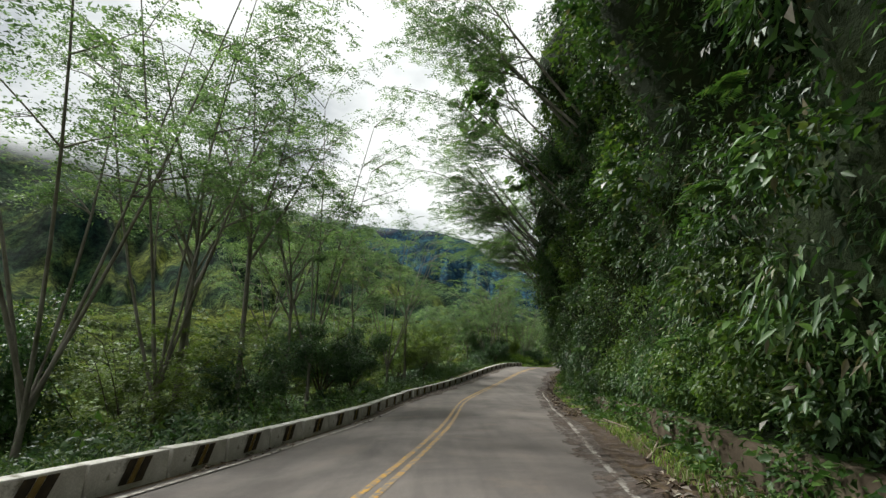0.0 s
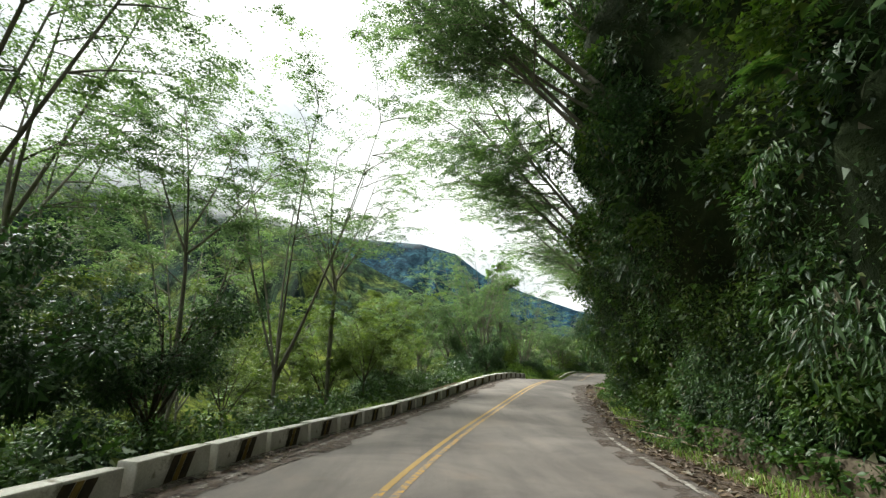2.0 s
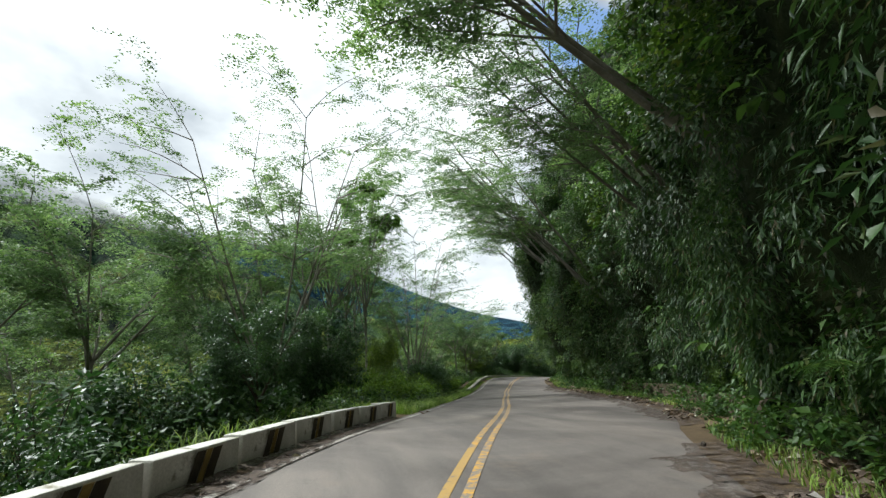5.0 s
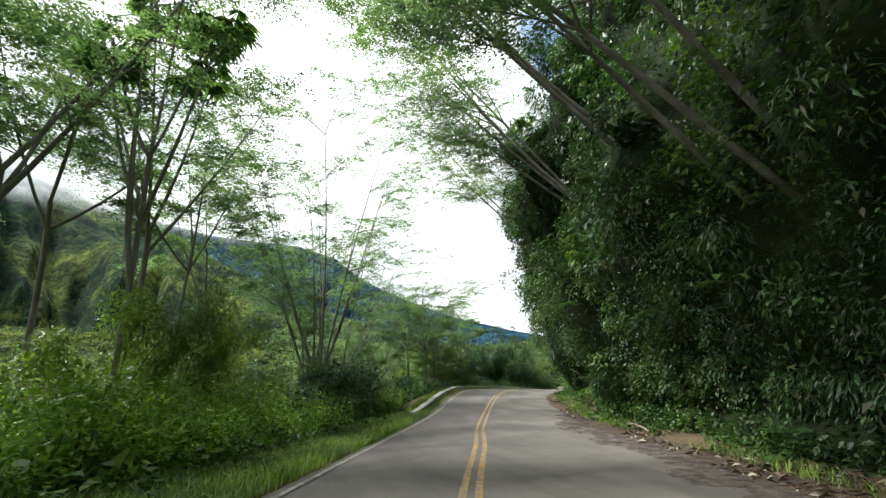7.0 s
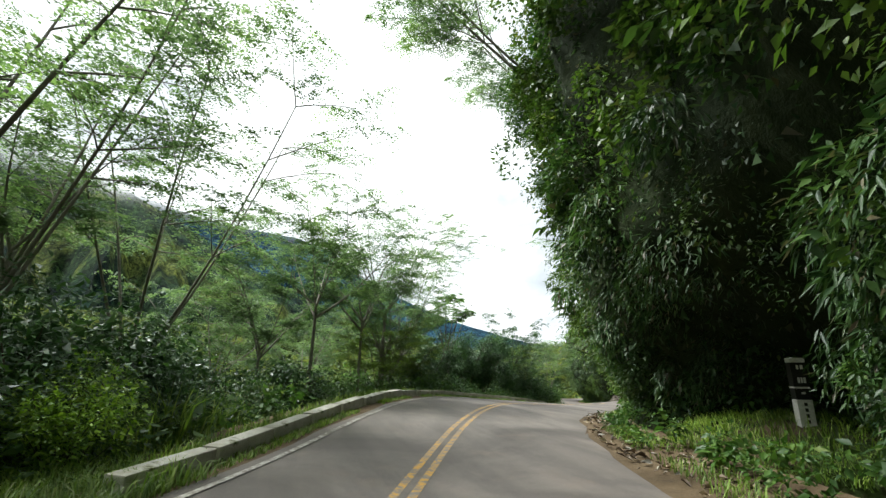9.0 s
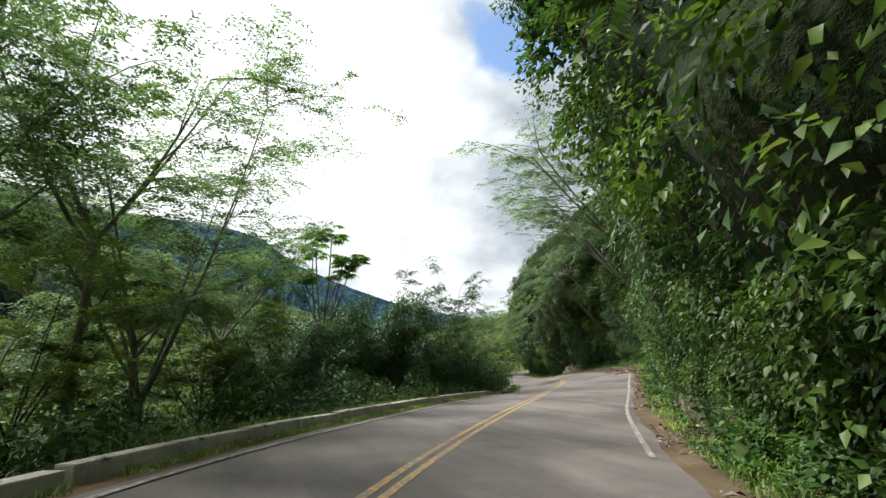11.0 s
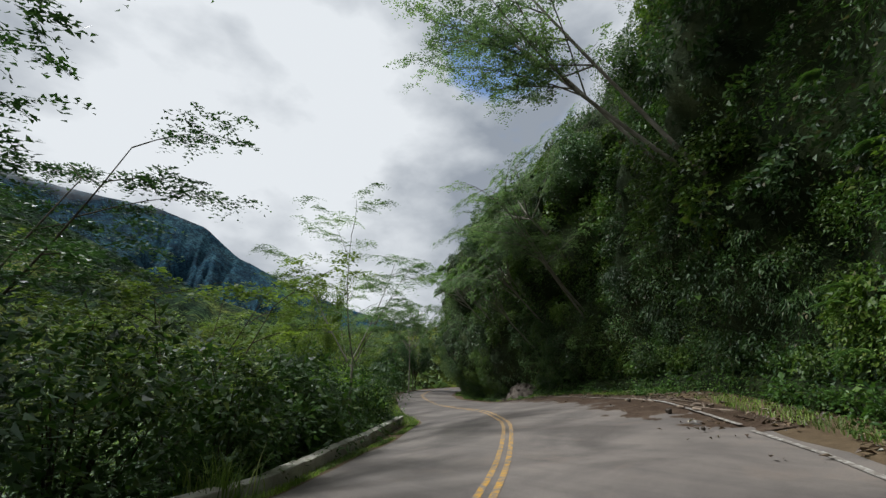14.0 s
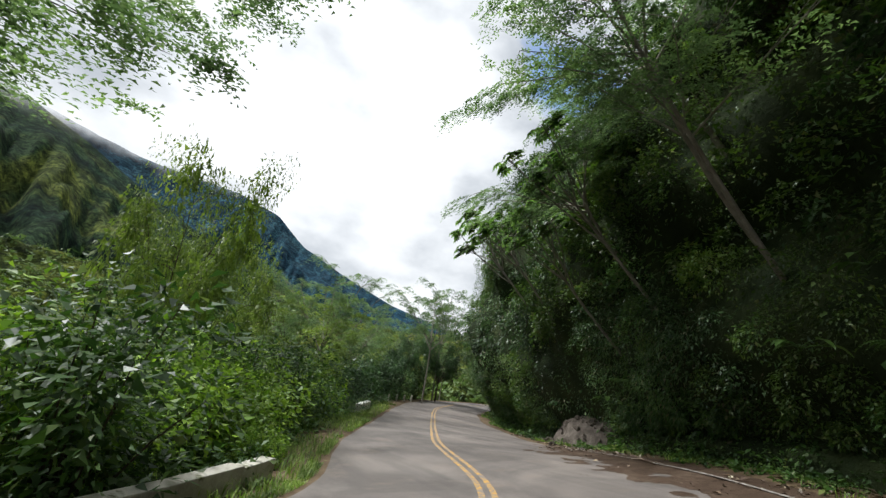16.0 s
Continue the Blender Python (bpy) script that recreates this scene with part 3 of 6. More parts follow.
def build_bank():
    s = S[(S > at_y(-45)) & (S < at_y(172))]
    h = np.r_[-0.2, 0.0, 0.25, 0.5, 0.6, 0.7, np.arange(1.1, 22.1, 0.55)]
    A, H = np.meshgrid(s, h, indexing="ij")
    v = bank_point(A, H).reshape(-1, 3)
    n = len(h)
    i = np.arange(len(s) - 1)[:, None] * n + np.arange(n - 1)[None, :]
    f = np.stack([i, i + n, i + n + 1, i + 1], -1).reshape(-1, 4)
    ob = new("bank", mesh_from("bank", v, f, SHADED_BANK_SOIL, True))
    tagged(ob, "steep earth bank above the road, coloured dark for shade between leaves", "bank", kind="structure")


build_bank()

# ---- leaves on the bank ----
def bough_leaves(rng, centres, radii, out, per, length, width, droop, small):
    """Leaves on the outer shell of rounded boughs, so that each bough is lit on top and dark below and between."""
    n = len(centres) * per
    c, r, o = np.repeat(centres, per, 0), np.repeat(radii, per), np.repeat(out, per, 0)
    d = unit(rng.normal(size=(n, 3)) + o * 0.75 + [0, 0, 0.25])
    lump = 0.72 + 0.5 * fractal(d * 2.2 + c * 0.9, 2, 17)
    place = c + d * (r * lump * (0.7 + 0.32 * rng.random(n)))[:, None] * [1, 1, 0.85]
    along = d * [0.8, 0.8, 0.4] + rng.normal(size=(n, 3)) * 0.5 + [0, 0, -droop]
    up = np.array([0, 0, 1.0]) + d * 0.7 + rng.normal(size=(n, 3)) * 0.45
    ln = length * rng.uniform(0.6, 1.4, n) * np.repeat(np.exp(rng.normal(size=len(centres)) * 0.22), per)
    return leaves(place, along, up, ln, ln * width * rng.uniform(0.75, 1.25, n), 0.14, small)


def build_bank_foliage():
    rng = np.random.default_rng(3)
    n = 5000
    s = at_y(-10) + (at_y(160) - at_y(-10)) * rng.random(n)
    h = 0.75 + 18.5 * rng.random(n) ** 1.5
    keep = rng.random(n) < np.interp(s, [at_y(-10), at_y(118), at_y(160)], [1, 1, 0.5])
    s, h = s[keep], h[keep]
    c = np.zeros_like(s)
    place = bank_point(s, h)
    out = np.stack([-np.interp(s, S, RIGHT[:, 0]), -np.interp(s, S, RIGHT[:, 1]), c + 0.15], 1)
    clear = (np.hypot(place[:, 0] - POST_PLACE[0], place[:, 1] - POST_PLACE[1]) < 1.45) & (h < 2.2)
    clear |= np.abs(s - SLIDE_S - 0.25 * h) < np.interp(h, [0, 2.5, 5.5], [3.0, 1.5, 0.0])  # scar of the small slide
    s, h, c, place, out = s[~clear], h[~clear], c[~clear], place[~clear], out[~clear]
    size = rng.uniform(0.38, 0.95, len(s)) * np.clip(0.45 + h * 0.25, 0.5, 1)
    place[:, 2] += np.maximum(0.6 + size * 0.7 - h, 0)
    place = place + out * (0.75 * rng.random(len(s)) ** 1.6 * np.clip(h * 0.4, 0.1, 1))[:, None]
    kind = fractal(np.stack([s * 0.3, h * 0.33, c + 7], 1), 3, 31) + rng.normal(size=len(s)) * 0.08
    kind = kind + np.interp(s, [at_y(30), at_y(38), at_y(50), at_y(66), at_y(72), at_y(78), at_y(92), at_y(97), at_y(102), at_y(107)], [0.035, 0.01, -0.04, -0.03, 0.05, 0.12, 0.09, -0.04, -0.02, 0.07])
    kinds = (("hanging_leaves", kind < 0.44, LEAF_BANK, 215, 0.132, 0.25, 1.1, "long dark leaves hanging down the steep bank"),
             ("broad_leaves", (kind >= 0.44) & (kind < 0.52), LEAF_BANK, 250, 0.095, 0.5, 0.5, "broad dark green leaves covering the steep bank"),
             ("shrub_leaves", (kind >= 0.52) & (kind < 0.58), LEAF_BUSH, 270, 0.085, 0.45, 0.45, "green shrub leaves on the steep bank"),
             ("creeper_leaves", kind >= 0.58, LEAF_BANK_LIGHT, 235, 0.083, 0.62, 0.6, "light green creepers over the steep bank"))
    for name, mask, mat, per, length, width, droop, label in kinds:
        b = Bunch()
        for m, small in ((mask & (h < 4.5), False), (mask & (h >= 4.5), True)):
            b.add(*bough_leaves(rng, place[m], size[m], out[m], per if not small else int(per * 0.68), length * (1.45 if small else 1.0), width * (1.2 if small else 0.85), droop, small))
        tagged(new(name, b.mesh(name, mat)), label, "foliage", kind="stuff")
    # a thin cover of leaves on the soil between the boughs
    n = 21000
    s, h = at_y(-10) + (at_y(150) - at_y(-10)) * rng.random(n), 0.6 + 15 * rng.random(n) ** 1.5
    p = bank_point(s, h)
    p = p[(np.hypot(p[:, 0] - POST_PLACE[0], p[:, 1] - POST_PLACE[1]) > 0.8) | (h > 2.2)]
    v, f = clump_leaves(rng, p, rng.uniform(0.2, 0.5, len(p)), 10, 0.12, 0.42, 0.9, 1.0, small=True)
    tagged(new("bank_cover", mesh_from("bank_cover", v, f, LEAF_BANK)), "small dark leaves over the soil of the bank", "foliage", kind="stuff")
    # low broad-leaved plants that spill down to the wall
    n = 9000
    s, h = at_y(-10) + (at_y(150) - at_y(-10)) * rng.random(n), 0.42 + 1.6 * rng.random(n) ** 1.3
    h = np.where(((s > at_y(101)) & (s < at_y(140))) | ((s > at_y(58.5)) & (s < at_y(70))), h - 0.4, h)
    p = bank_point(s, h)
    p = p[(np.hypot(p[:, 0] - POST_PLACE[0], p[:, 1] - POST_PLACE[1]) > 0.8) & (np.abs(s - SLIDE_S) > 3.0)]
    v, f = clump_leaves(rng, p, rng.uniform(0.15, 0.36, len(p)), 14, 0.1, 0.55, 0.35, 0.9)
    tagged(new("ground_cover", mesh_from("ground_cover", v, f, LEAF_BUSH)), "low broad-leaved plants at the foot of the bank", "plants", kind="stuff")


build_bank_foliage()


# ---- roadside plants, litter and grass ----
def blades(rng, base, height, bend, width):
    """Grass blades: three-point ribbons that bend over."""
    n = len(base)
    a = rng.random(n) * 2 * np.pi
    way = np.stack([np.cos(a), np.sin(a), np.zeros(n)], 1)
    side = np.stack([-np.sin(a), np.cos(a), np.zeros(n)], 1)
    h = height * rng.uniform(0.5, 1.3, n)[:, None]
    b = bend * rng.uniform(0.3, 1.4, n)[:, None]
    up = np.array([[0, 0, 1.0]])
    w = width * rng.uniform(0.7, 1.3, n)[:, None]
    mid = base + up * h * 0.62 + way * h * b * 0.35
    tip = base + up * h * (1 - 0.25 * b) + way * h * b
    v = np.stack([base - side * w, base + side * w, mid + side * w * 0.8, mid - side * w * 0.8, tip], 1).reshape(-1, 3)
    i = np.arange(n)[:, None] * 5
    return v, np.concatenate([i + [0, 1, 2], i + [0, 2, 3], i + [3, 2, 4]])


def scatter(rng, n, y0, y1, d0, d1, thin=0.0, seed=41):
    """Places along the road between two ys, at offsets from d0 to d1, gathered into patches."""
    s = at_y(y0) + (at_y(y1) - at_y(y0)) * rng.random(n)
    d = d0 + (d1 - d0) * rng.random(n)
    keep = fractal(np.stack([s * 0.5, d * 0.5, np.zeros(n)], 1), 3, seed) > thin
    return s[keep], d[keep]


def build_roadside():
    rng = np.random.default_rng(5)
    edge = lambda s: np.interp(s, S, ROAD_RIGHT)
    # grass below the bank
    s, d = scatter(rng, 30000, -8, 150, 0.35, 1.12, 0.46)
    p = on_line(s, edge(s) + d, 0.05)
    v, f = blades(rng, p, 0.14, 0.8, 0.007)
    tagged(new("grass_below_bank", mesh_from("grass_below_bank", v, f, GRASS)), "tufts of green grass below the bank", "grass", kind="stuff")
    # grass along the kerb and the open shoulder
    b = Bunch()
    s, d = scatter(rng, 27000, 50.5, 71.0, -2.4, 0.1, 0.2)
    b.add(*blades(rng, on_line(s, np.interp(s, S, ROAD_LEFT) + d - 0.1, -0.06), 0.3, 0.9, 0.008))
    s, d = scatter(rng, 22000, 69, 128, -0.3, 0.05, 0.36)
    b.add(*blades(rng, on_line(s, np.interp(s, S, ROAD_LEFT) + d - 0.15, -0.05), 0.12, 0.8, 0.008))
    s, d = scatter(rng, 9000, 112, 140, -2.6, -0.1, 0.3)
    b.add(*blades(rng, on_line(s, np.interp(s, S, ROAD_LEFT) + d - 0.1, -0.05), 0.3, 0.8, 0.009))
    s, d = scatter(rng, 11000, 70, 101, -1.1, -0.25, 0.36, 51)
    b.add(*blades(rng, on_line(s, np.interp(s, S, ROAD_LEFT) + d - np.interp(s, [at_y(103), at_y(109)], [0.2, 0.7]), -0.05), 0.26, 0.8, 0.009))
    s, d = scatter(rng, 6000, -8, 52, -1.0, -0.4, 0.45, 53)
    b.add(*blades(rng, on_line(s, np.interp(s, S, ROAD_LEFT) + d, -0.05), 0.45, 0.8, 0.009))
    tagged(new("shoulder_grass", b.mesh("shoulder_grass", GRASS)), "mown yellow-green grass on the valley shoulder", "grass", kind="stuff")
    # low leafy weeds at the foot of the bank
    s, d = scatter(rng, 3000, -8, 150, 0.5, 1.1, 0.47, 43)
    p = on_line(s, edge(s) + d, 0.12)
    s, d = scatter(rng, 1900, -8, 104, 1.0, 1.2, 0.46, 44)
    p = np.concatenate([p, on_line(s, edge(s) + d, 0.15 + 0.45 * rng.random(len(s)))])
    v, f = clump_leaves(rng, p, rng.uniform(0.07, 0.2, len(p)), 14, 0.09, 0.55, 0.1, 0.8)
    tagged(new("weeds", mesh_from("weeds", v, f, LEAF_BUSH)), "low leafy weeds at the foot of the bank", "weeds", kind="stuff")
    # fallen leaves
    b = Bunch()
    for count, y0, y1, d0, d1 in ((6500, -8, 60, -0.1, 1.3), (3500, 60, 130, 0.0, 1.2), (350, 100, 122, -1.6, 0.6)):
        s, d = scatter(rng, count, y0, y1, d0, d1, 0.44, 47)
        p = on_line(s, edge(s) + d, 0.03 + 0.05 * np.clip(d, 0, 1))
        a = rng.random(len(s)) * 6.3
        along = np.stack([np.cos(a), np.sin(a), rng.normal(size=len(s)) * 0.25], 1)
        up = np.array([0, 0, 1.0]) + rng.normal(size=(len(s), 3)) * 0.3
        ln = rng.uniform(0.06, 0.2, len(s))
        b.add(*leaves(p, along, up, ln, ln * 0.45, 0.35))
    s, d = scatter(rng, 1800, -8, 52, -0.75, 0.3, 0.46, 48)
    p = on_line(s, np.interp(s, S, ROAD_LEFT) + d, 0.0)
    a = rng.random(len(s)) * 6.3
    ln = rng.uniform(0.05, 0.14, len(s))
    b.add(*leaves(p, np.stack([np.cos(a), np.sin(a), 0 * a + 0.1], 1), np.array([0, 0, 1.0]) + rng.normal(size=(len(s), 3)) * 0.3, ln, ln * 0.5, 0.35))
    tagged(new("leaf_litter", b.mesh("leaf_litter", LITTER)), "dry brown fallen leaves along the road edge", "leaf litter", kind="stuff")


build_roadside()


# ---- kerb blocks ----
def box_bevel(bm, x0, x1, y0, y1, z0, z1, bevel):
    m = Matrix.Translation(((x0 + x1) / 2, (y0 + y1) / 2, (z0 + z1) / 2)) @ Matrix.Diagonal((x1 - x0, y1 - y0, z1 - z0, 1))
    made = bmesh.ops.create_cube(bm, size=1, matrix=m)
    if bevel:
        edges = list({e for v in made["verts"] for e in v.link_edges})
        bmesh.ops.bevel(bm, geom=edges, offset=bevel, segments=2, profile=0.6, affect="EDGES")


def bm_mesh(name, bm, mat):
    me = bpy.data.meshes.new(name)
    bm.to_mesh(me)
    bm.free()
    me.materials.append(mat)
    return me


def rough(bm, amount, seed):
    for v in bm.verts:
        v.co += noise.noise_vector(v.co * 4 + Vector((seed, 0, 0))) * amount


def kerb_block(kind, seed, label, group):
    """A road kerb block, its road side towards +x: length along y, stripes as thin painted panels on the road side."""
    root = new("kerb_block")
    tagged(root, label, "kerb block", group)
    length, height, width, mat = {"painted": (1.27, 0.33, 0.26, CONCRETE), "old": (1.41, 0.17, 0.28, OLD_CONCRETE)}[kind]
    bm = bmesh.new()
    box_bevel(bm, -width, 0, 0, length, -0.25, height, 0.022)
    rough(bm, 0.012, seed)
    part("body", bm_mesh("kerb_body", bm, mat), root)
    if kind == "painted":
        for k, (y, m, text) in enumerate(((0.42, STRIPE, "black stripe"), (0.56, STRIPE_YELLOW, "faded yellow stripe"), (0.66, STRIPE, "black stripe"))):
            bm = bmesh.new()
            w, tilt = (0.13, 0.09, 0.14)[k], 0.13
            vs = [bm.verts.new((0.014, yy, zz)) for yy, zz in ((y, 0.01), (y + w, 0.01), (y + w + tilt, height - 0.028), (y + tilt, height - 0.028))]
            face = bm.faces.new(vs)
            ret = bmesh.ops.extrude_face_region(bm, geom=[face])
            bmesh.ops.translate(bm, verts=[g for g in ret["geom"] if isinstance(g, bmesh.types.BMVert)], vec=(0.003, 0, 0))
            bmesh.ops.recalc_face_normals(bm, faces=bm.faces)
            part("stripe", bm_mesh("stripe", bm, m), root, text)
    return root


def lay_kerb(block, y0, y1, pitch, d, rng):
    def foot(s):
        p = on_line(s, np.interp(s, S, ROAD_LEFT) + d - np.interp(s, [at_y(103), at_y(109)], [0, 0.5]))
        return p[0], p[1], p[2] + 0.03 + np.interp(s, [at_y(100), at_y(107)], [0, 0.15])

    s, first = at_y(y0), True
    while s < at_y(y1):
        (x, y, z), (x1, y1_, z1) = foot(s), foot(s + pitch)
        rise, way = math.degrees(math.atan2(z1 - z, pitch)), math.degrees(math.atan2(x - x1, y1_ - y))
        m = pose(x, y, z + rng.normal() * 0.008, rise + rng.normal() * 0.5, rng.normal() * 0.8, way + rng.normal() * 0.5)
        if first:
            block.matrix_basis, first = m, False
        else:
            again(block, m)
        s += pitch


rng = np.random.default_rng(7)
lay_kerb(kerb_block("painted", 1, "whitewashed concrete kerb block with black slanting stripes", "striped kerb blocks"), -8, 48.9, 1.33, -0.13, rng)
lay_kerb(kerb_block("old", 2, "weathered concrete kerb block overgrown with grass", "old kerb blocks"), 70.2, 113.6, 1.45, -0.36, rng)


# ---- trees ----
def limb(rng, start, end, r0, r1, sag, steps=5, wob=0.06):
    t = np.linspace(0, 1, steps)[:, None]
    start, end = np.asarray(start, float), np.asarray(end, float)
    ln = np.linalg.norm(end - start)
    mid = (start + end) / 2 + np.array([0, 0, sag * ln]) + rng.normal(size=3) * wob * ln
    p = (1 - t) ** 2 * start + 2 * t * (1 - t) * mid + t ** 2 * end
    return p, np.linspace(r0, r1, steps)


def sprays(rng, tips, radius, per, length, width, thick):
    """Flat feathery sprays about each tip: a fan of fronds, each a row of leaflets that bends down at its end."""
    fronds = max(int(per / 9), 3)
    m = len(tips) * fronds
    c = np.repeat(np.asarray(tips), fronds, 0)
    reach = radius * np.repeat(rng.uniform(0.6, 1.25, len(tips)), fronds) * rng.uniform(0.6, 1.25, m)
    a = rng.random(m) * 2 * np.pi
    tilt = np.repeat(rng.normal(size=(len(tips), 2)) * 0.16, fronds, 0)
    lift = rng.normal(size=m) * thick
    k = np.arange(9) / 8.0
    way = np.stack([np.cos(a), np.sin(a), np.zeros(m)], 1)
    way[:, 2] = way[:, 0] * tilt[:, 0] + way[:, 1] * tilt[:, 1]
    side = np.stack([-np.sin(a), np.cos(a), np.zeros(m)], 1)
    at = c[:, None] + way[:, None] * (reach[:, None] * (0.12 + 0.88 * k))[..., None]
    at[..., 2] += lift[:, None] - 0.28 * reach[:, None] * k ** 2
    sign = np.where(np.arange(9) % 2 == 0, 1.0, -1.0)
    along = way[:, None] * 0.55 + side[:, None] * sign[None, :, None]
    n = m * 9
    at, along = at.reshape(-1, 3) + rng.normal(size=(n, 3)) * [0.02, 0.02, 0.008], along.reshape(-1, 3) + rng.normal(size=(n, 3)) * [0.25, 0.25, 0.12]
    up = np.array([0, 0, 1.0]) + rng.normal(size=(n, 3)) * 0.3
    ln = length * rng.uniform(0.7, 1.3, n)
    return leaves(at, along, up, ln, ln * width, small=True)


def tree(name, seed, height, spread, fork, limbs, lean=(0, 0), radius=0.11, trunk_mat=BARK, leaf_mat=LEAF_TREE, style="umbrella", label="", category="tree", density=1.0, group="", leaflet=0.125):
    """A forked tree: trunk with limbs as one mesh, the crown as another."""
    rng = np.random.default_rng(seed)
    root = new(name)
    tagged(root, label, category, group)
    wood, tips = Bunch(), []
    top = np.array([lean[0] * fork, lean[1] * fork, fork * height])
    p, r = limb(rng, (0, 0, -0.6), top, radius * 1.15, radius * 0.75, 0.0, 7, 0.03)
    wood.add(*tube(p, r, 8))
    for k in range(limbs):
        a = 2 * math.pi * (k + rng.uniform(-0.3, 0.3)) / limbs
        reach = spread * rng.uniform(0.55, 1.0) if style != "dome" else spread * rng.uniform(0.5, 0.9)
        rise = height * rng.uniform(0.86, 1.0) if style == "umbrella" else height * rng.uniform(0.7, 1.0)
        start = p[-1] if k % 2 == 0 else p[-2] * 0.5 + p[-1] * 0.5
        end = np.array([lean[0] + math.cos(a) * reach, lean[1] + math.sin(a) * reach, rise - 0.12 * reach])
        q, qr = limb(rng, start, end, radius * 0.55, radius * 0.16, -0.05 if style == "umbrella" else 0.05, 7, 0.05)
        wood.add(*tube(q, qr, 6))
        subs = 6 if style == "umbrella" else 5
        for j in range(subs):
            at = q[min(2 + (fork < 0.3) + j * 5 // subs, 6)]
            b = a + rng.uniform(-1.5, 1.5)
            ln = spread * rng.uniform(0.28, 0.6)
            tip = at + [math.cos(b) * ln, math.sin(b) * ln, ln * rng.uniform(0.05, 0.5) if style == "umbrella" else ln * rng.uniform(-0.1, 0.7)]
            w, wr = limb(rng, at, tip, radius * 0.2, radius * 0.06, 0.08, 5, 0.05)
            wood.add(*tube(w, wr, 4))
            for i in range(5 if style == "umbrella" else 4):
                g = b + rng.uniform(-1.4, 1.4)
                l2 = ln * rng.uniform(0.35, 0.7)
                s0 = w[1 + i % 4]
                e0 = s0 + [math.cos(g) * l2, math.sin(g) * l2, l2 * rng.uniform(-0.1, 0.3)]
                x, xr = limb(rng, s0, e0, radius * 0.08, radius * 0.03, 0.05, 3, 0.04)
                if i % 2 == 0:
                    wood.add(*tube(x, xr, 3))
                tips += [e0, (s0 + e0) / 2]
    tips = np.array(tips)
    part("trunk", wood.mesh("trunk", trunk_mat, True), root)
    if style == "umbrella":
        v, f = sprays(rng, tips, 0.1 * spread + 0.16, int(58 * density), leaflet, 0.5, 0.028)
    elif style == "dome":
        v, f = clump_leaves(rng, tips, np.full(len(tips), 0.16 * spread + 0.1), int(58 * density), 0.105, 0.55, 0.3, 0.8, small=True)
    else:
        v, f = clump_leaves(rng, tips, np.full(len(tips), 0.13 * spread + 0.1), int(26 * density), 0.22, 0.34, 0.5, 0.8, small=True)
    part("crown", mesh_from("crown", v, f, leaf_mat), root)
    return root


def palmate_tree(name, seed, height, heads, leaf_mat, label):
    """A slim tree with candelabra limbs that end in whorls of large lobed leaves."""
    rng = np.random.default_rng(seed)
    root = new(name)
    tagged(root, label, "tree")
    wood, crown = Bunch(), Bunch()
    p, r = limb(rng, (0, 0, -0.6), (0.1, 0.1, height * 0.55), 0.065, 0.045, 0.0, 7, 0.03)
    wood.add(*tube(p, r, 8))
    for k in range(heads):
        a = 2 * math.pi * (k + rng.uniform(-0.3, 0.3)) / heads
        reach = height * rng.uniform(0.08, 0.22)
        end = np.array([math.cos(a) * reach, math.sin(a) * reach, height * rng.uniform(0.72, 1.0)])
        q, qr = limb(rng, p[-1 - k % 3], end, 0.035, 0.022, -0.12, 6, 0.04)
        wood.add(*tube(q, qr, 6))
        for j in range(18):
            g = rng.random() * 6.28
            base = q[-1] - [0, 0, rng.random() * 0.35]
            stalk = 0.45 * rng.uniform(0.7, 1.2)
            hub = base + [math.cos(g) * stalk, math.sin(g) * stalk, stalk * rng.uniform(-0.2, 0.5)]
            w, wr = limb(rng, base, hub, 0.01, 0.006, 0.1, 3, 0.02)
            wood.add(*tube(w, wr, 3))
            lobes = np.linspace(-2.3, 2.3, 9) + g
            n = len(lobes)
            along = np.stack([np.cos(lobes), np.sin(lobes), np.full(n, -0.35)], 1)
            ln = 0.36 * (1 - 0.25 * np.abs(np.linspace(-1, 1, n)))
            crown.add(*leaves(np.repeat(hub[None], n, 0), along, np.array([0, 0, 1.0]) + rng.normal(size=(n, 3)) * 0.1, ln, 0.13, 0.15))
    part("trunk", wood.mesh("trunk", BARK, True), root)
    part("crown", crown.mesh("crown", leaf_mat), root)
    return root


def on_ground(x, y, dz=0.0):
    return float(ground_height(np.array([x]), np.array([y]))[0]) + dz


def plant(kinds, spots):
    """Places things: the first spot of each kind takes the thing itself, the others take copies. Spots: kind, x, y, size, turn[, sink]."""
    used = set()
    for k, x, y, size, turn, *more in spots:
        m = pose(x, y, on_ground(x, y, more[0] if more else 0.0), 0, 0, turn) @ (Matrix.Diagonal((size[0], size[0], size[1], 1)) if isinstance(size, tuple) else Matrix.Scale(size, 4))
        if k in used:
            again(kinds[k], m)
        else:
            kinds[k].matrix_basis = m
            used.add(k)


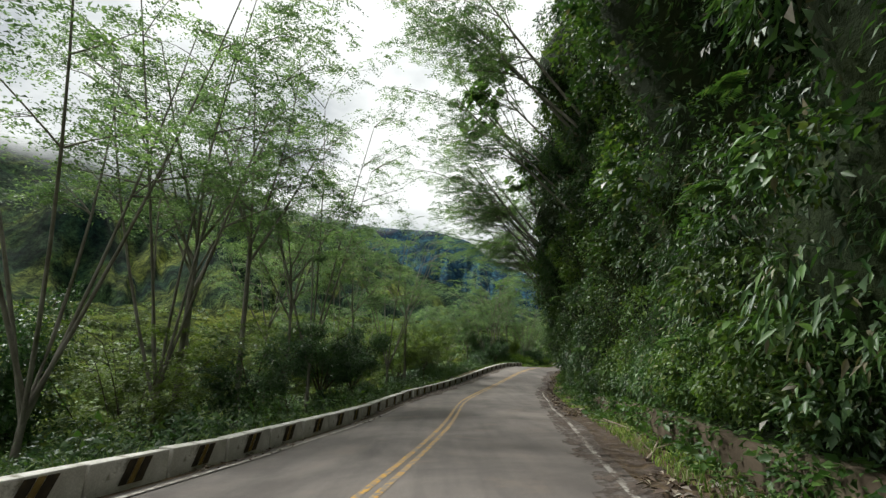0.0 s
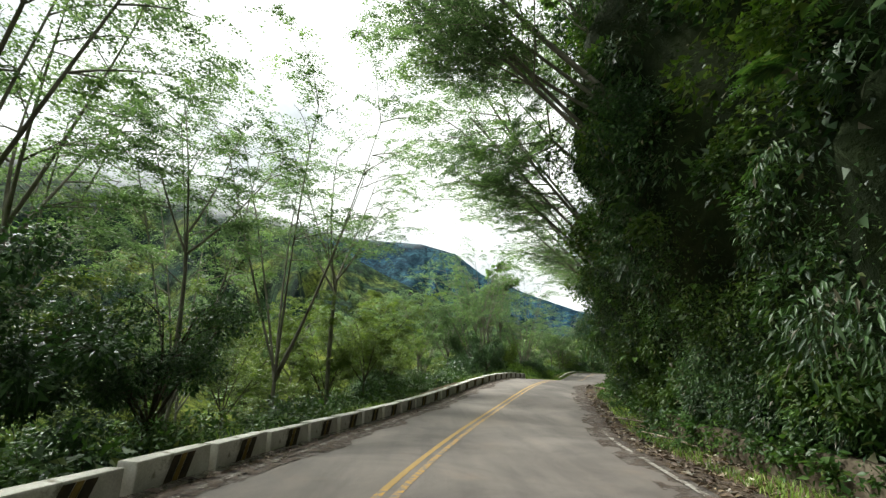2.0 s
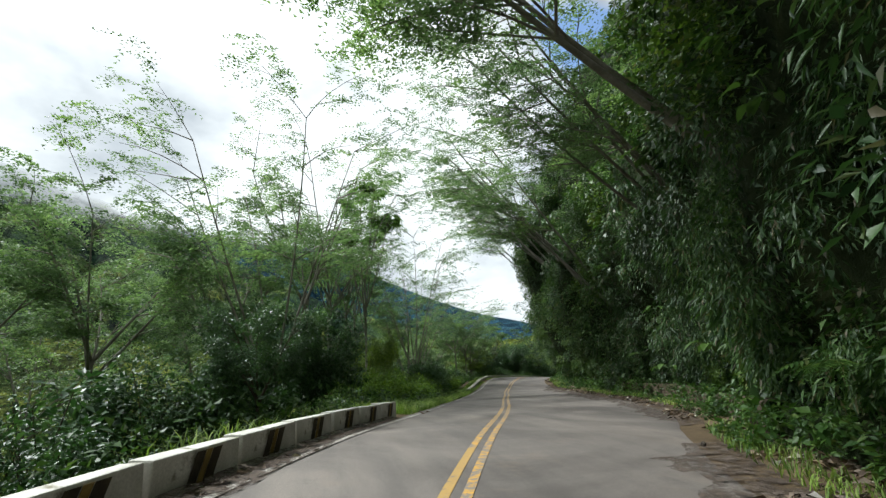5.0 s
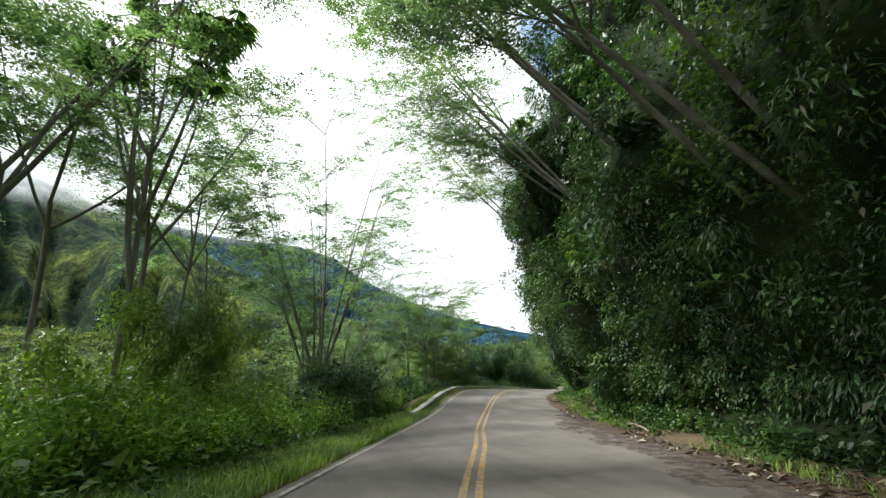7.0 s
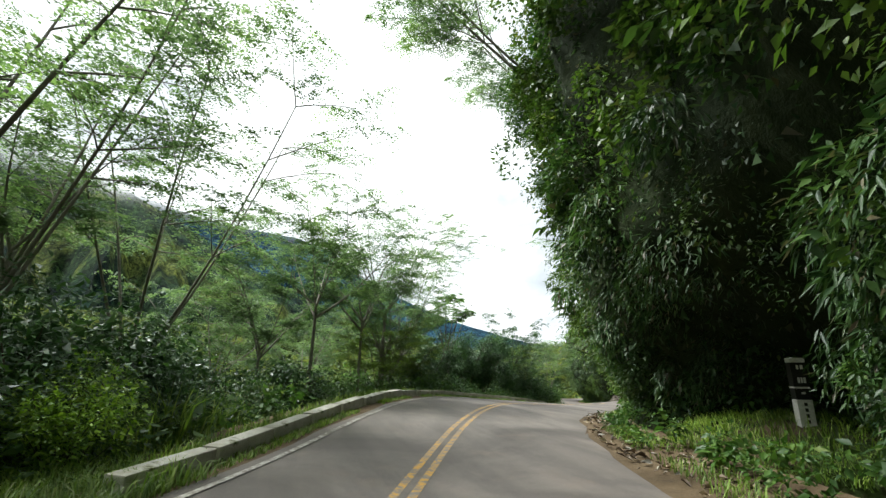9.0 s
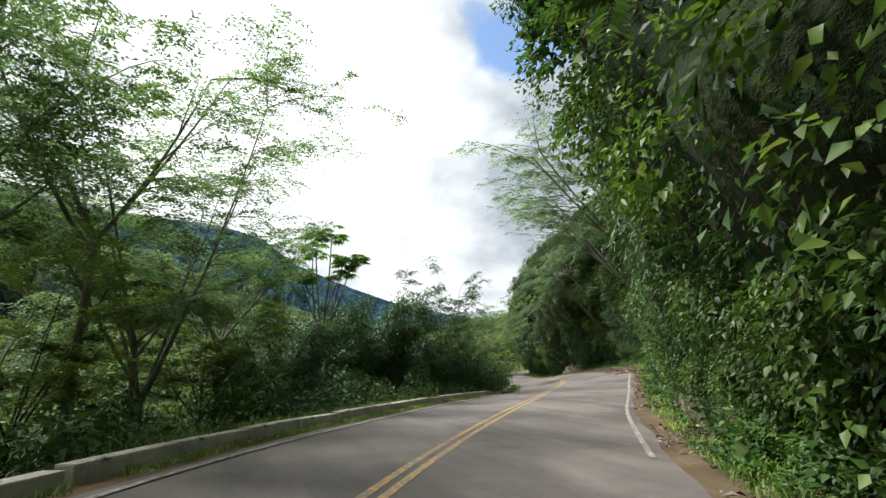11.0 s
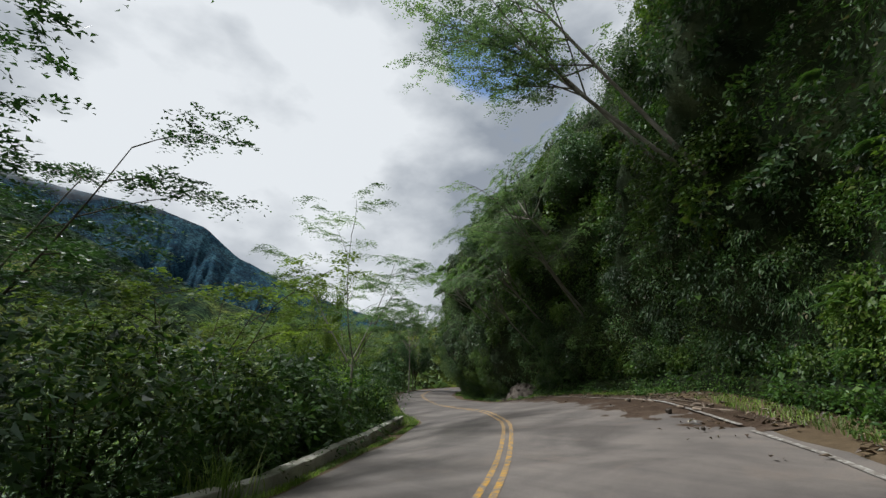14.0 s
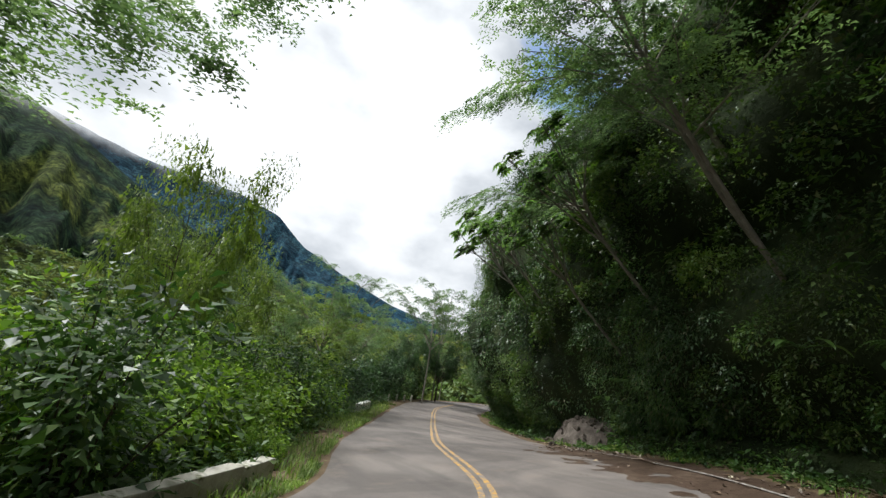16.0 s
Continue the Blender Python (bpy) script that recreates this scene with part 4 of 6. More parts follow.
GROUP = "slim trees on the valley side"
TREES = {
    "tall": tree("umbrella_tree", 11, 11.5, 4.6, 0.5, 5, (0.4, 0.3), 0.12, label="slim pale-barked tree with a feathery flat crown", group=GROUP, density=1.0),
    "fork": tree("umbrella_tree", 12, 10.5, 5.0, 0.2, 6, (-0.5, 0.2), 0.105, label="pale tree forking low into spreading feathery limbs", group=GROUP, density=1.0),
    "thin": tree("umbrella_tree", 13, 9.5, 3.2, 0.6, 4, (0.2, -0.3), 0.08, label="thin pale sapling with a light feathery crown", group=GROUP),
    "flat": tree("umbrella_tree", 14, 7.2, 4.2, 0.5, 6, (0.2, 0.0), 0.1, label="low umbrella-shaped tree with flat tiers of leaves", group=GROUP, density=1.7),
    "tier": tree("umbrella_tree", 18, 5.6, 3.1, 0.3, 6, (0.1, -0.1), 0.06, DARK_BARK, LEAF_OLIVE, label="small tree with wide tiers of olive-green leaves", group=GROUP, density=1.3),
    "light": tree("feathery_tree", 19, 8.5, 3.3, 0.42, 4, (-0.4, 0.2), 0.06, BARK, LEAF_TREE, label="slender tree with upright limbs and light feathery leaves", density=2.2, leaflet=0.085),
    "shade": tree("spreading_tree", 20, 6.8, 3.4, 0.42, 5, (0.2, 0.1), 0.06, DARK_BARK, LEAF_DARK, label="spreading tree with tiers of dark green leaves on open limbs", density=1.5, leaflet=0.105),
    "olive": tree("bushy_tree", 15, 5.2, 2.3, 0.34, 5, (0.1, 0.1), 0.06, DARK_BARK, LEAF_OLIVE, "dome", "small bushy tree with fine olive-green leaves", density=1.2),
    "dark": tree("dense_tree", 16, 5.4, 2.5, 0.3, 7, (0, 0), 0.12, DARK_BARK, LEAF_DARK, "dome", "dense dark green broadleaf tree", density=1.7),
}
SLIM = {"tall": 0.85, "fork": 0.85, "thin": 0.85, "flat": 0.7, "tier": 0.8, "light": 1.0, "olive": 0.62, "shade": 0.76, "dark": 0.85}
TALL = {k: max(v.co.z for v in root.children[-1].data.vertices) for k, root in TREES.items()}


def crowned(kind, x, y, top, turn):
    """A spot for plant(): the tree's size is what its crown's top needs."""
    tall = (top - on_ground(x, y)) / TALL[kind]
    return kind, x, y, (min(tall, 0.75 + 0.2 * tall) * SLIM[kind], tall), turn


PALMATE = palmate_tree("palmate_tree", 17, 8.0, 8, LEAF_PALM, "slim tree with whorls of large lobed leaves")
plant(TREES, [crowned(*row) for row in (
    # valley side, first bend
    ("fork", -8.5, 14.1, 14.3, 20), ("tall", -9.2, 16.5, 15.2, 100), ("tall", -8.0, 18.6, 15.6, 200), ("fork", -9.2, 10.5, 13.5, 130), ("fork", -6.4, 22.9, 14.8, 40), ("tall", -11.9, 21.2, 14.7, 250),
    ("thin", -7.4, 21.0, 11.1, 70), ("tall", -9.1, 26.7, 12.2, 10), ("fork", -3.7, 32.3, 11.3, 220), ("tall", -2.6, 36.7, 12.1, 70),
    ("thin", -5.9, 29.1, 9.7, 90), ("fork", -8.0, 33.9, 10.7, 170), ("tall", -12.0, 30.8, 11.2, 10), 
    ("tier", -1.2, 37.6, 4.3, 0), ("tier", -3.1, 38.4, 3.8, 120), ("tier", -0.3, 40.7, 2.8, 240), ("tier", -3.9, 41.7, 3.6, 60), ("tier", -1.3, 45.3, 3.3, 20), ("tier", -6.7, 35.7, 3.9, 200), ("tier", -7.3, 44.5, 3.8, 300),
    ("tier", -9.4, 14.0, 2.4, 30), ("dark", -7.3, 18.2, 1.8, 110), ("dark", -6.1, 24.0, 2.7, 10), ("tier", -8.1, 25.0, 2.9, 80), ("dark", -5.2, 27.9, 2.4, 140), ("tier", -10.8, 16.8, 2.6, 200), ("dark", -12.4, 11.6, 2.8, 270),
    ("flat", 1.0, 53.8, 7.2, 0), ("flat", -2.8, 53.2, 6.7, 80), ("flat", -8.4, 50.9, 5.7, 160), ("fork", 6.0, 54.4, 10.2, 45), ("flat", 3.8, 57.8, 7.8, 210), ("flat", -3.6, 60.3, 6.3, 300), ("flat", -12.3, 42.6, 4.8, 45), ("flat", 1.3, 64.3, 6.9, 15),
    # middle stretch
    ("dark", 6.2, 49.2, 2.5, 75), ("dark", 5.8, 56.6, 3.6, 10), ("dark", 7.1, 58.2, 3.2, 200), ("tall", 6.6, 60.2, 13.0, 15), ("tall", 7.7, 62.9, 13.5, 260), ("thin", 7.6, 64.6, 11.0, 120), ("tall", 9.0, 67.9, 14.6, 190),
    ("thin", 9.7, 70.0, 11.7, 300), ("fork", 14.4, 72.9, 12.4, 20), ("thin", 9.5, 72.5, 10.2, 77), ("fork", 14.1, 75.2, 11.0, 95), ("fork", 15.5, 79.1, 9.7, 215), ("thin", 13.4, 77.3, 7.4, 10),
    ("flat", 20.1, 81.6, 7.1, 65), ("flat", 22.3, 85.0, 7.2, 140), ("flat", 18.3, 83.6, 5.1, 5), ("flat", 16.4, 87.1, 5.0, 250), ("flat", 24.2, 90.1, 5.7, 20), ("tier", 23.3, 86.5, 3.6, 110), ("flat", 20.3, 93.2, 4.7, 170), ("olive", 10.3, 66.5, 3.5, 20), ("olive", 10.6, 69.1, 3.3, 140), ("olive", 11.6, 70.6, 2.2, 260), ("olive", 9.5, 64.5, 3.0, 80), ("dark", 13.1, 73.3, 1.8, 40), ("dark", 11.1, 72.7, 1.8, 310), ("fork", 24.6, 89.7, 8.9, 80), ("flat", 26.1, 93.4, 6.3, 200), ("tall", 23.7, 87.6, 9.6, 30), ("dark", 27.8, 94.2, 2.9, 60), ("tier", 25.7, 91.5, 3.7, 330),
    # before and in the last bend
    ("dark", 32.2, 97.9, 4.3, 40), ("dark", 34.0, 98.8, 4.5, 170), ("dark", 35.9, 100.8, 2.6, 200), ("dark", 30.8, 99.6, 3.5, 15), ("shade", 37.5, 100.8, 7.2, 10), ("shade", 39.5, 102.7, 5.0, 130), ("tier", 42.0, 106.3, 3.3, 120),
    ("flat", 30.3, 108.0, 5.0, 110), ("light", 47.6, 110.8, 6.0, 40), ("flat", 69.1, 147.6, 9.8, 60), ("flat", 73.2, 153.9, 10.6, 200), ("olive", 48.9, 122.4, 6.1, 40), ("olive", 50.2, 125.6, 5.2, 200), 
    ("flat", 56.3, 135.3, 6.5, 80), ("flat", 60.8, 145.2, 6.1, 0), ("tier", 54.5, 130.3, 3.7, 60), ("flat", 52.5, 140.1, 5.6, 130), ("flat", 69.5, 159.6, 6.6, 100), ("dark", 73.8, 154.4, 4.4, 10), ("dark", 69.3, 154.4, 4.7, 100), ("flat", 78.8, 163.7, 6.4, 30), ("tier", 63.1, 151.4, 4.3, 0))])
PALMATE.matrix_basis = pose(29.6, 95.1, on_ground(29.6, 95.1)) @ Matrix.Scale(1.05, 4)
for x, y, wide, high, turn in ((23.8, 95.9, 0.7, 0.7, 100), (9.7, 63.9, 1.2, 1.9, 20)):
    again(PALMATE, pose(x, y, on_ground(x, y), 0, 0, turn) @ Matrix.Diagonal((wide, wide, high, 1)))


for y, out, h, size, turn, tilt in ((25.0, 0.6, 12.0, 1.1, 30, -45), (23.0, 1.0, 13.0, 1.0, 160, -38), (70.5, 0.8, 8.0, 0.7, 20, -22), (27.0, 1.0, 9.0, 0.7, 60, -20), (117.5, 0.3, 4.2, 0.9, 60, -44), (120.5, 0.3, 3.4, 0.85, 150, -42), (124.0, 0.3, 5.0, 0.8, 250, -40), (127.0, 0.3, 5.5, 0.95, 20, -42)):
    s = at_y(y)
    x, yy, z = bank_point(np.array([s]), np.array([h]))[0]
    again(PALMATE, pose(x, yy, z, 0, tilt, heading(s)) @ pose(0, 0, 0, 0, 0, turn) @ Matrix.Scale(size, 4))


# ---- trees that lean out from the bank ----
def leaning_tree(seed, length, rise, trunks, spread, label):
    """Pale trunks that spring from the bank and lean out along -x, crowned with feathery sprays. Built about the foot."""
    rng = np.random.default_rng(seed)
    root = new("leaning_tree")
    tagged(root, label, "tree", "pale trees leaning from the bank")
    wood, tips = Bunch(), []
    for k in range(trunks):
        foot = np.array([0.4, (k - trunks / 2) * 0.55 + rng.normal() * 0.2, rng.normal() * 0.5])
        ln = length * rng.uniform(0.8, 1.1)
        head = foot + [-ln * rng.uniform(0.5, 0.75), rng.normal() * 1.0, ln * rise]
        p, r = limb(rng, foot, head, 0.085, 0.04, -0.06, 9, 0.03)
        wood.add(*tube(p, r, 8))
        for j in range(7):
            at = p[4 + j % 5]
            a = math.pi + rng.uniform(-1.5, 1.5)
            l1 = spread * rng.uniform(0.4, 1.0)
            tip = at + [math.cos(a) * l1, math.sin(a) * l1, l1 * rng.uniform(0.05, 0.45)]
            q, qr = limb(rng, at, tip, 0.035, 0.012, 0.06, 6, 0.05)
            wood.add(*tube(q, qr, 5))
            for i in range(7):
                g = a + rng.uniform(-1.3, 1.3)
                l2 = l1 * rng.uniform(0.2, 0.5)
                s0 = q[1 + i % 5]
                e0 = s0 + [math.cos(g) * l2, math.sin(g) * l2, l2 * rng.uniform(-0.15, 0.3)]
                x, xr = limb(rng, s0, e0, 0.012, 0.004, 0.05, 3, 0.04)
                wood.add(*tube(x, xr, 3))
                tips += [e0, (s0 + e0) / 2]
    part("trunk", wood.mesh("trunk", BARK, True), root)
    v, f = sprays(rng, np.array(tips), 0.6, 54, 0.13, 0.48, 0.025)
    part("crown", mesh_from("crown", v, f, LEAF_TREE), root)
    return root


LEANERS = [leaning_tree(51, 11.5, 0.78, 5, 5.6, "cluster of pale trunks leaning over the road"),
           leaning_tree(52, 12.0, 0.82, 3, 5.6, "pale trunks leaning out of the leafy bank"),
           leaning_tree(53, 10.5, 0.84, 2, 5.0, "slender pale tree leaning from the top of the bank")]
for k, (which, y, out, h, size, turn) in enumerate(((0, 36.5, 0.6, 4.6, 1.0, 10), (1, 41.5, 0.8, 5.0, 1.0, -10), (1, 60.0, 0.3, 3.6, 0.95, 12), (2, 63.5, 0.6, 7.0, 1.0, 0), (0, 69.0, 0.6, 7.5, 0.9, -15),
                                                     (2, 97.5, 0.3, 4.4, 1.0, 20), (1, 105.5, 0.4, 6.0, 0.95, -5), (2, 24.0, 0.8, 9.0, 1.0, 0), (2, 103.0, 0.6, 10.0, 0.9, 0), (2, 85.0, 1.0, 12.0, 0.9, 15), (1, 17.0, 0.8, 10.0, 0.9, 0), (2, 29.0, 0.8, 6.5, 0.95, 8), (0, 27.5, 0.5, 8.0, 0.75, -8), (2, 77.0, 0.9, 9.0, 0.7, 0), (2, 114.5, 0.4, 4.0, 0.8, 5), (2, 46.5, 0.4, 4.0, 1.0, 0), (0, 51.0, 0.5, 4.5, 0.75, 8))):
    s = at_y(y)
    x, yy, z = bank_point(np.array([s]), np.array([h]))[0]
    m = pose(x, yy, z, 0, 0, heading(s) + turn) @ Matrix.Scale(size, 4)
    if k < 3 and which == (0, 1, 2)[min(k, 2)] and k != 2:
        LEANERS[which].matrix_basis = m
    elif k == 3:
        LEANERS[2].matrix_basis = m
    else:
        again(LEANERS[which], m)


for y, h, size, turn, tilt in ((115.0, 8.0, 0.85, 40, -42), (119.0, 6.0, 0.7, 150, -40), (33.0, 8.5, 0.8, 90, -38)):
    s = at_y(y)
    x, yy, z = bank_point(np.array([s]), np.array([h]))[0]
    again(TREES["flat"], pose(x, yy, z, 0, tilt, heading(s)) @ pose(0, 0, 0, 0, 0, turn) @ Matrix.Scale(size, 4))


# ---- bushes and undergrowth on the valley side ----
def bush(name, seed, radius, height, per, leaf, width, mat, label, droop=0.3, clumps=34):
    rng = np.random.default_rng(seed)
    root = new(name)
    tagged(root, label, "bush", "bushes on the valley side")
    d = unit(rng.normal(size=(clumps, 3)))
    c = d * [radius, radius, height * 0.5] * rng.uniform(0.35, 1.0, clumps)[:, None] + [0, 0, height * 0.52]
    c[:, 2] = np.maximum(c[:, 2], 0.1)
    wood = Bunch()
    for k in range(0, clumps, 4):
        p, r = limb(rng, (rng.normal() * 0.08, rng.normal() * 0.08, -0.2), c[k], 0.022, 0.006, 0.1, 4, 0.05)
        wood.add(*tube(p, r, 4))
    part("woody_base", wood.mesh("woody_base", DARK_BARK, True), root)
    v, f = clump_leaves(rng, c, np.full(clumps, 0.36 * radius), per if clumps > 40 else int(per * 0.8), leaf, width, droop, 0.85, small=clumps > 40)
    part("foliage", mesh_from("foliage", v, f, mat), root)
    return root


BUSHES = {
    "dark": bush("bush", 61, 0.95, 1.9, 66, 0.11, 0.5, LEAF_DARK, "dense dark green bush on the valley side"),
    "green": bush("bush", 62, 1.0, 1.5, 66, 0.105, 0.48, LEAF_BUSH, "leafy green bush on the valley side"),
    "bright": bush("bush", 63, 0.9, 1.15, 80, 0.085, 0.5, LEAF_BRIGHT, "low bright green bush beside the road", 0.1),
    "long": bush("bush", 64, 1.0, 1.7, 62, 0.17, 0.24, LEAF_BUSH, "bush with long drooping green leaves", 0.6),
    "tall dark": bush("bush", 65, 1.5, 3.2, 70, 0.12, 0.5, LEAF_DARK, "tall dense dark green bush", 0.35, 74),
    "tall green": bush("bush", 66, 1.4, 3.2, 70, 0.115, 0.5, LEAF_BUSH, "tall leafy green bush", 0.3, 74),
    "tall bright": bush("bush", 67, 1.3, 2.6, 64, 0.085, 0.55, LEAF_BRIGHT, "tall bright green bush beside the road", 0.1, 100),
    "tall long": bush("bush", 68, 1.4, 3.2, 60, 0.165, 0.28, LEAF_BUSH, "tall bush with long drooping green leaves", 0.6, 74),
}


def build_valley_side():
    rng = np.random.default_rng(9)
    tall = {"dark": 1.95, "green": 1.6, "bright": 1.25, "long": 1.75}
    rows = [("dark", 6.2, 50.6, 1.3), ("dark", 4.3, 48.3, 1.9), ("dark", 5.4, 51.6, 1.8), ("dark", 3.4, 47.4, 1.5), ("dark", 2.3, 43.2, 0.6), ("dark", 5.1, 49.2, 1.7), ("green", 5.5, 49.8, 1.1),
            ("bright", 10.9, 61.7, 1.5), ("bright", 11.5, 63.0, 1.5), ("bright", 10.2, 61.1, 1.7), ("bright", 12.2, 64.6, 1.4), ("bright", 9.9, 63.1, 1.7), ("bright", 10.8, 64.5, 1.5), ("bright", 13.0, 66.5, 1.2), ("bright", 11.9, 66.3, 1.5),
            ("bright", 14.1, 69.1, 1.2), ("bright", 9.4, 59.5, 1.5), ("green", 12.8, 68.4, 1.2), ("green", 14.9, 71.1, 1.0), ("bright", 8.6, 61.1, 1.8),
            ("dark", 16.0, 73.5, 2.2), ("dark", 16.4, 75.5, 2.5), ("dark", 17.1, 77.7, 1.9), ("dark", 14.7, 75.1, 2.7), ("dark", 14.3, 77.4, 2.7), ("dark", 18.2, 79.5, 1.4), ("bright", 17.1, 72.6, 1.2), ("green", 15.9, 72.1, 1.2), ("dark", 15.9, 79.3, 2.3),
            ("green", 19.3, 80.4, 1.2), ("green", 20.5, 82.3, 1.0), ("green", 22.2, 84.4, 1.0), ("dark", 20.0, 84.1, 1.5), ("green", 24.3, 87.5, 1.2),
            ("dark", 26.7, 90.7, 2.1), ("green", 28.1, 92.3, 1.7), ("dark", 28.8, 93.8, 2.1), ("green", 31.2, 95.8, 1.5), ("dark", 29.9, 94.5, 1.6), ("green", 32.8, 97.5, 1.1), ("dark", 39.2, 101.2, 2.7), ("dark", 37.9, 101.3, 2.1), ("green", 40.9, 102.9, 1.9), ("green", 42.7, 104.6, 1.7), ("dark", 36.6, 100.6, 1.7),
            ("green", 44.4, 107.9, 1.8), ("green", 45.3, 109.3, 1.8), ("green", 43.6, 108.6, 2.0), ("long", 46.1, 110.3, 1.2), ("green", 49.4, 114.1, 1.7), ("long", 45.9, 112.9, 2.0), ("bright", 48.4, 115.7, 1.6), ("long", 46.2, 114.9, 1.7),
            ("bright", 49.7, 117.7, 1.2), ("green", 48.3, 118.0, 1.5), ("bright", 50.7, 119.4, 1.2), ("bright", 51.9, 121.7, 1.0), ("green", 50.3, 121.5, 1.5), ("green", 53.3, 124.3, 1.4), ("green", 51.8, 124.1, 1.8), ("bright", 54.4, 127.2, 1.1),
            ("green", 53.8, 128.0, 1.7), ("green", 56.2, 131.8, 1.4), ("dark", 59.6, 140.0, 2.0), ("dark", 64.0, 148.2, 2.4), ("dark", 67.1, 150.9, 2.6), ("green", 61.2, 143.7, 1.7), ("green", 70.7, 153.4, 2.3)]
    spots = []
    for k, x, y, top in rows:
        high = top - on_ground(x, y)
        big = high > 1.3 * tall[k]
        spots.append(("tall " + k if big else k, x, y, high / (2.8 if k == "bright" else 3.4) if big else high / tall[k], float(rng.uniform(0, 360))))
    for y in np.arange(-4, 150, 1.55):
        s = at_y(y)
        for d in (-4.9, -6.6, -9.0):
            if rng.random() < 0.52:
                x, yy, _ = on_line(s + rng.uniform(-0.7, 0.7), d - rng.random() * 1.6)
                kind = rng.choice(["dark", "green", "long", "green"]) if y > 50 else rng.choice(["dark", "dark", "green", "long"])
                spots.append((str(kind), float(x), float(yy), float(rng.uniform(0.55, 1.05)), float(rng.uniform(0, 360)), -0.15))
    spots.append(("bright", 52.0, 117.5, 0.8, 30.0))
    plant(BUSHES, spots)
    # shrubs past counting, on the slope below and on the bank
    joined = {"slope_shrubs": {}, "bank_shrubs": {}}
    for k in range(112):
        kind = str(rng.choice(["tall green", "tall dark", "tall dark", "tall long"]))
        if k < 70:
            st = at_y(-2) + (at_y(146) - at_y(-2)) * rng.random() if k < 60 else at_y(76) + (at_y(104) - at_y(76)) * rng.random()
            x, yy, _ = on_line(st, -8.5 - (12 if k < 60 else 18) * rng.random())
            m = pose(x, yy, on_ground(x, yy, -0.2), 0, 0, rng.uniform(0, 360)) @ Matrix.Scale(rng.uniform(0.8, 1.25), 4)
            into = joined["slope_shrubs"]
        else:
            st = at_y(0) + (at_y(128) - at_y(0)) * rng.random()
            x, yy, z = bank_point(np.array([st]), np.array([6.5 + 9.5 * rng.random()]))[0]
            m = pose(x, yy, z - 0.4, 0, -48, heading(st)) @ pose(0, 0, 0, 0, 0, rng.uniform(0, 360)) @ Matrix.Scale(rng.uniform(0.55, 0.95), 4)
            into = joined["bank_shrubs"]
        for child in BUSHES[kind].children:
            me = child.data
            v = np.empty(len(me.vertices) * 3, np.float32)
            me.vertices.foreach_get("co", v)
            f = np.empty(len(me.loops), np.int32)
            me.loops.foreach_get("vertex_index", f)
            a = np.array(m)
            into.setdefault(me.materials[0].name, Bunch()).add(v.reshape(-1, 3) @ a[:3, :3].T + a[:3, 3], f.reshape(-1, 3))
    for name, kinds in joined.items():
        for mat, b in kinds.items():
            where = "slope below the road" if name == "slope_shrubs" else "steep bank"
            what = "dark stems of shrubs" if mat == "dark_bark" else "dark leaves of shrubs" if mat == "dark_tree_leaves" else "green leaves of shrubs"
            tagged(new(name, b.mesh(name, bpy.data.materials[mat])), what + " on the " + where, "shrubs", kind="stuff")
    n = 7000
    s = at_y(-6) + (at_y(150) - at_y(-6)) * rng.random(n)
    d = -4.3 - 26 * rng.random(n) ** 1.7
    p = on_line(s, d)
    p[:, 2] = ground_height(p[:, 0], p[:, 1]) + 0.1 + 0.5 * rng.random(n)
    v, f = clump_leaves(rng, p, rng.uniform(0.3, 0.8, n), 32, 0.13, 0.5, 0.2, 0.7, small=True)
    tagged(new("undergrowth", mesh_from("undergrowth", v, f, LEAF_BUSH)), "green undergrowth covering the slope below the road", "undergrowth", kind="stuff")


build_valley_side()


# ---- the valley's trees, too far off to tell apart ----
def crowns(X, Y, size, seed):
    """Rounded crowns side by side, 0 between them and up to 1 on top."""
    n = lattice(np.stack([X / size, Y / size, X * 0], -1), seed)
    m = lattice(np.stack([X / size * 2.3 + 9, Y / size * 2.3, X * 0], -1), seed + 1)
    return np.clip(0.7 * (1 - np.abs(2 * n - 1) ** 1.6) + 0.3 * m, 0, 1)


FAR_TREES = [tree("umbrella_tree", 24, 7.5, 2.9, 0.45, 5, (0.2, 0.0), 0.1, label="umbrella-shaped tree on the slope below the road", density=0.6),
             tree("umbrella_tree", 25, 6.0, 2.6, 0.35, 5, (-0.2, 0.2), 0.08, DARK_BARK, LEAF_OLIVE, label="wide olive-green tree on the slope below the road", density=0.7)]


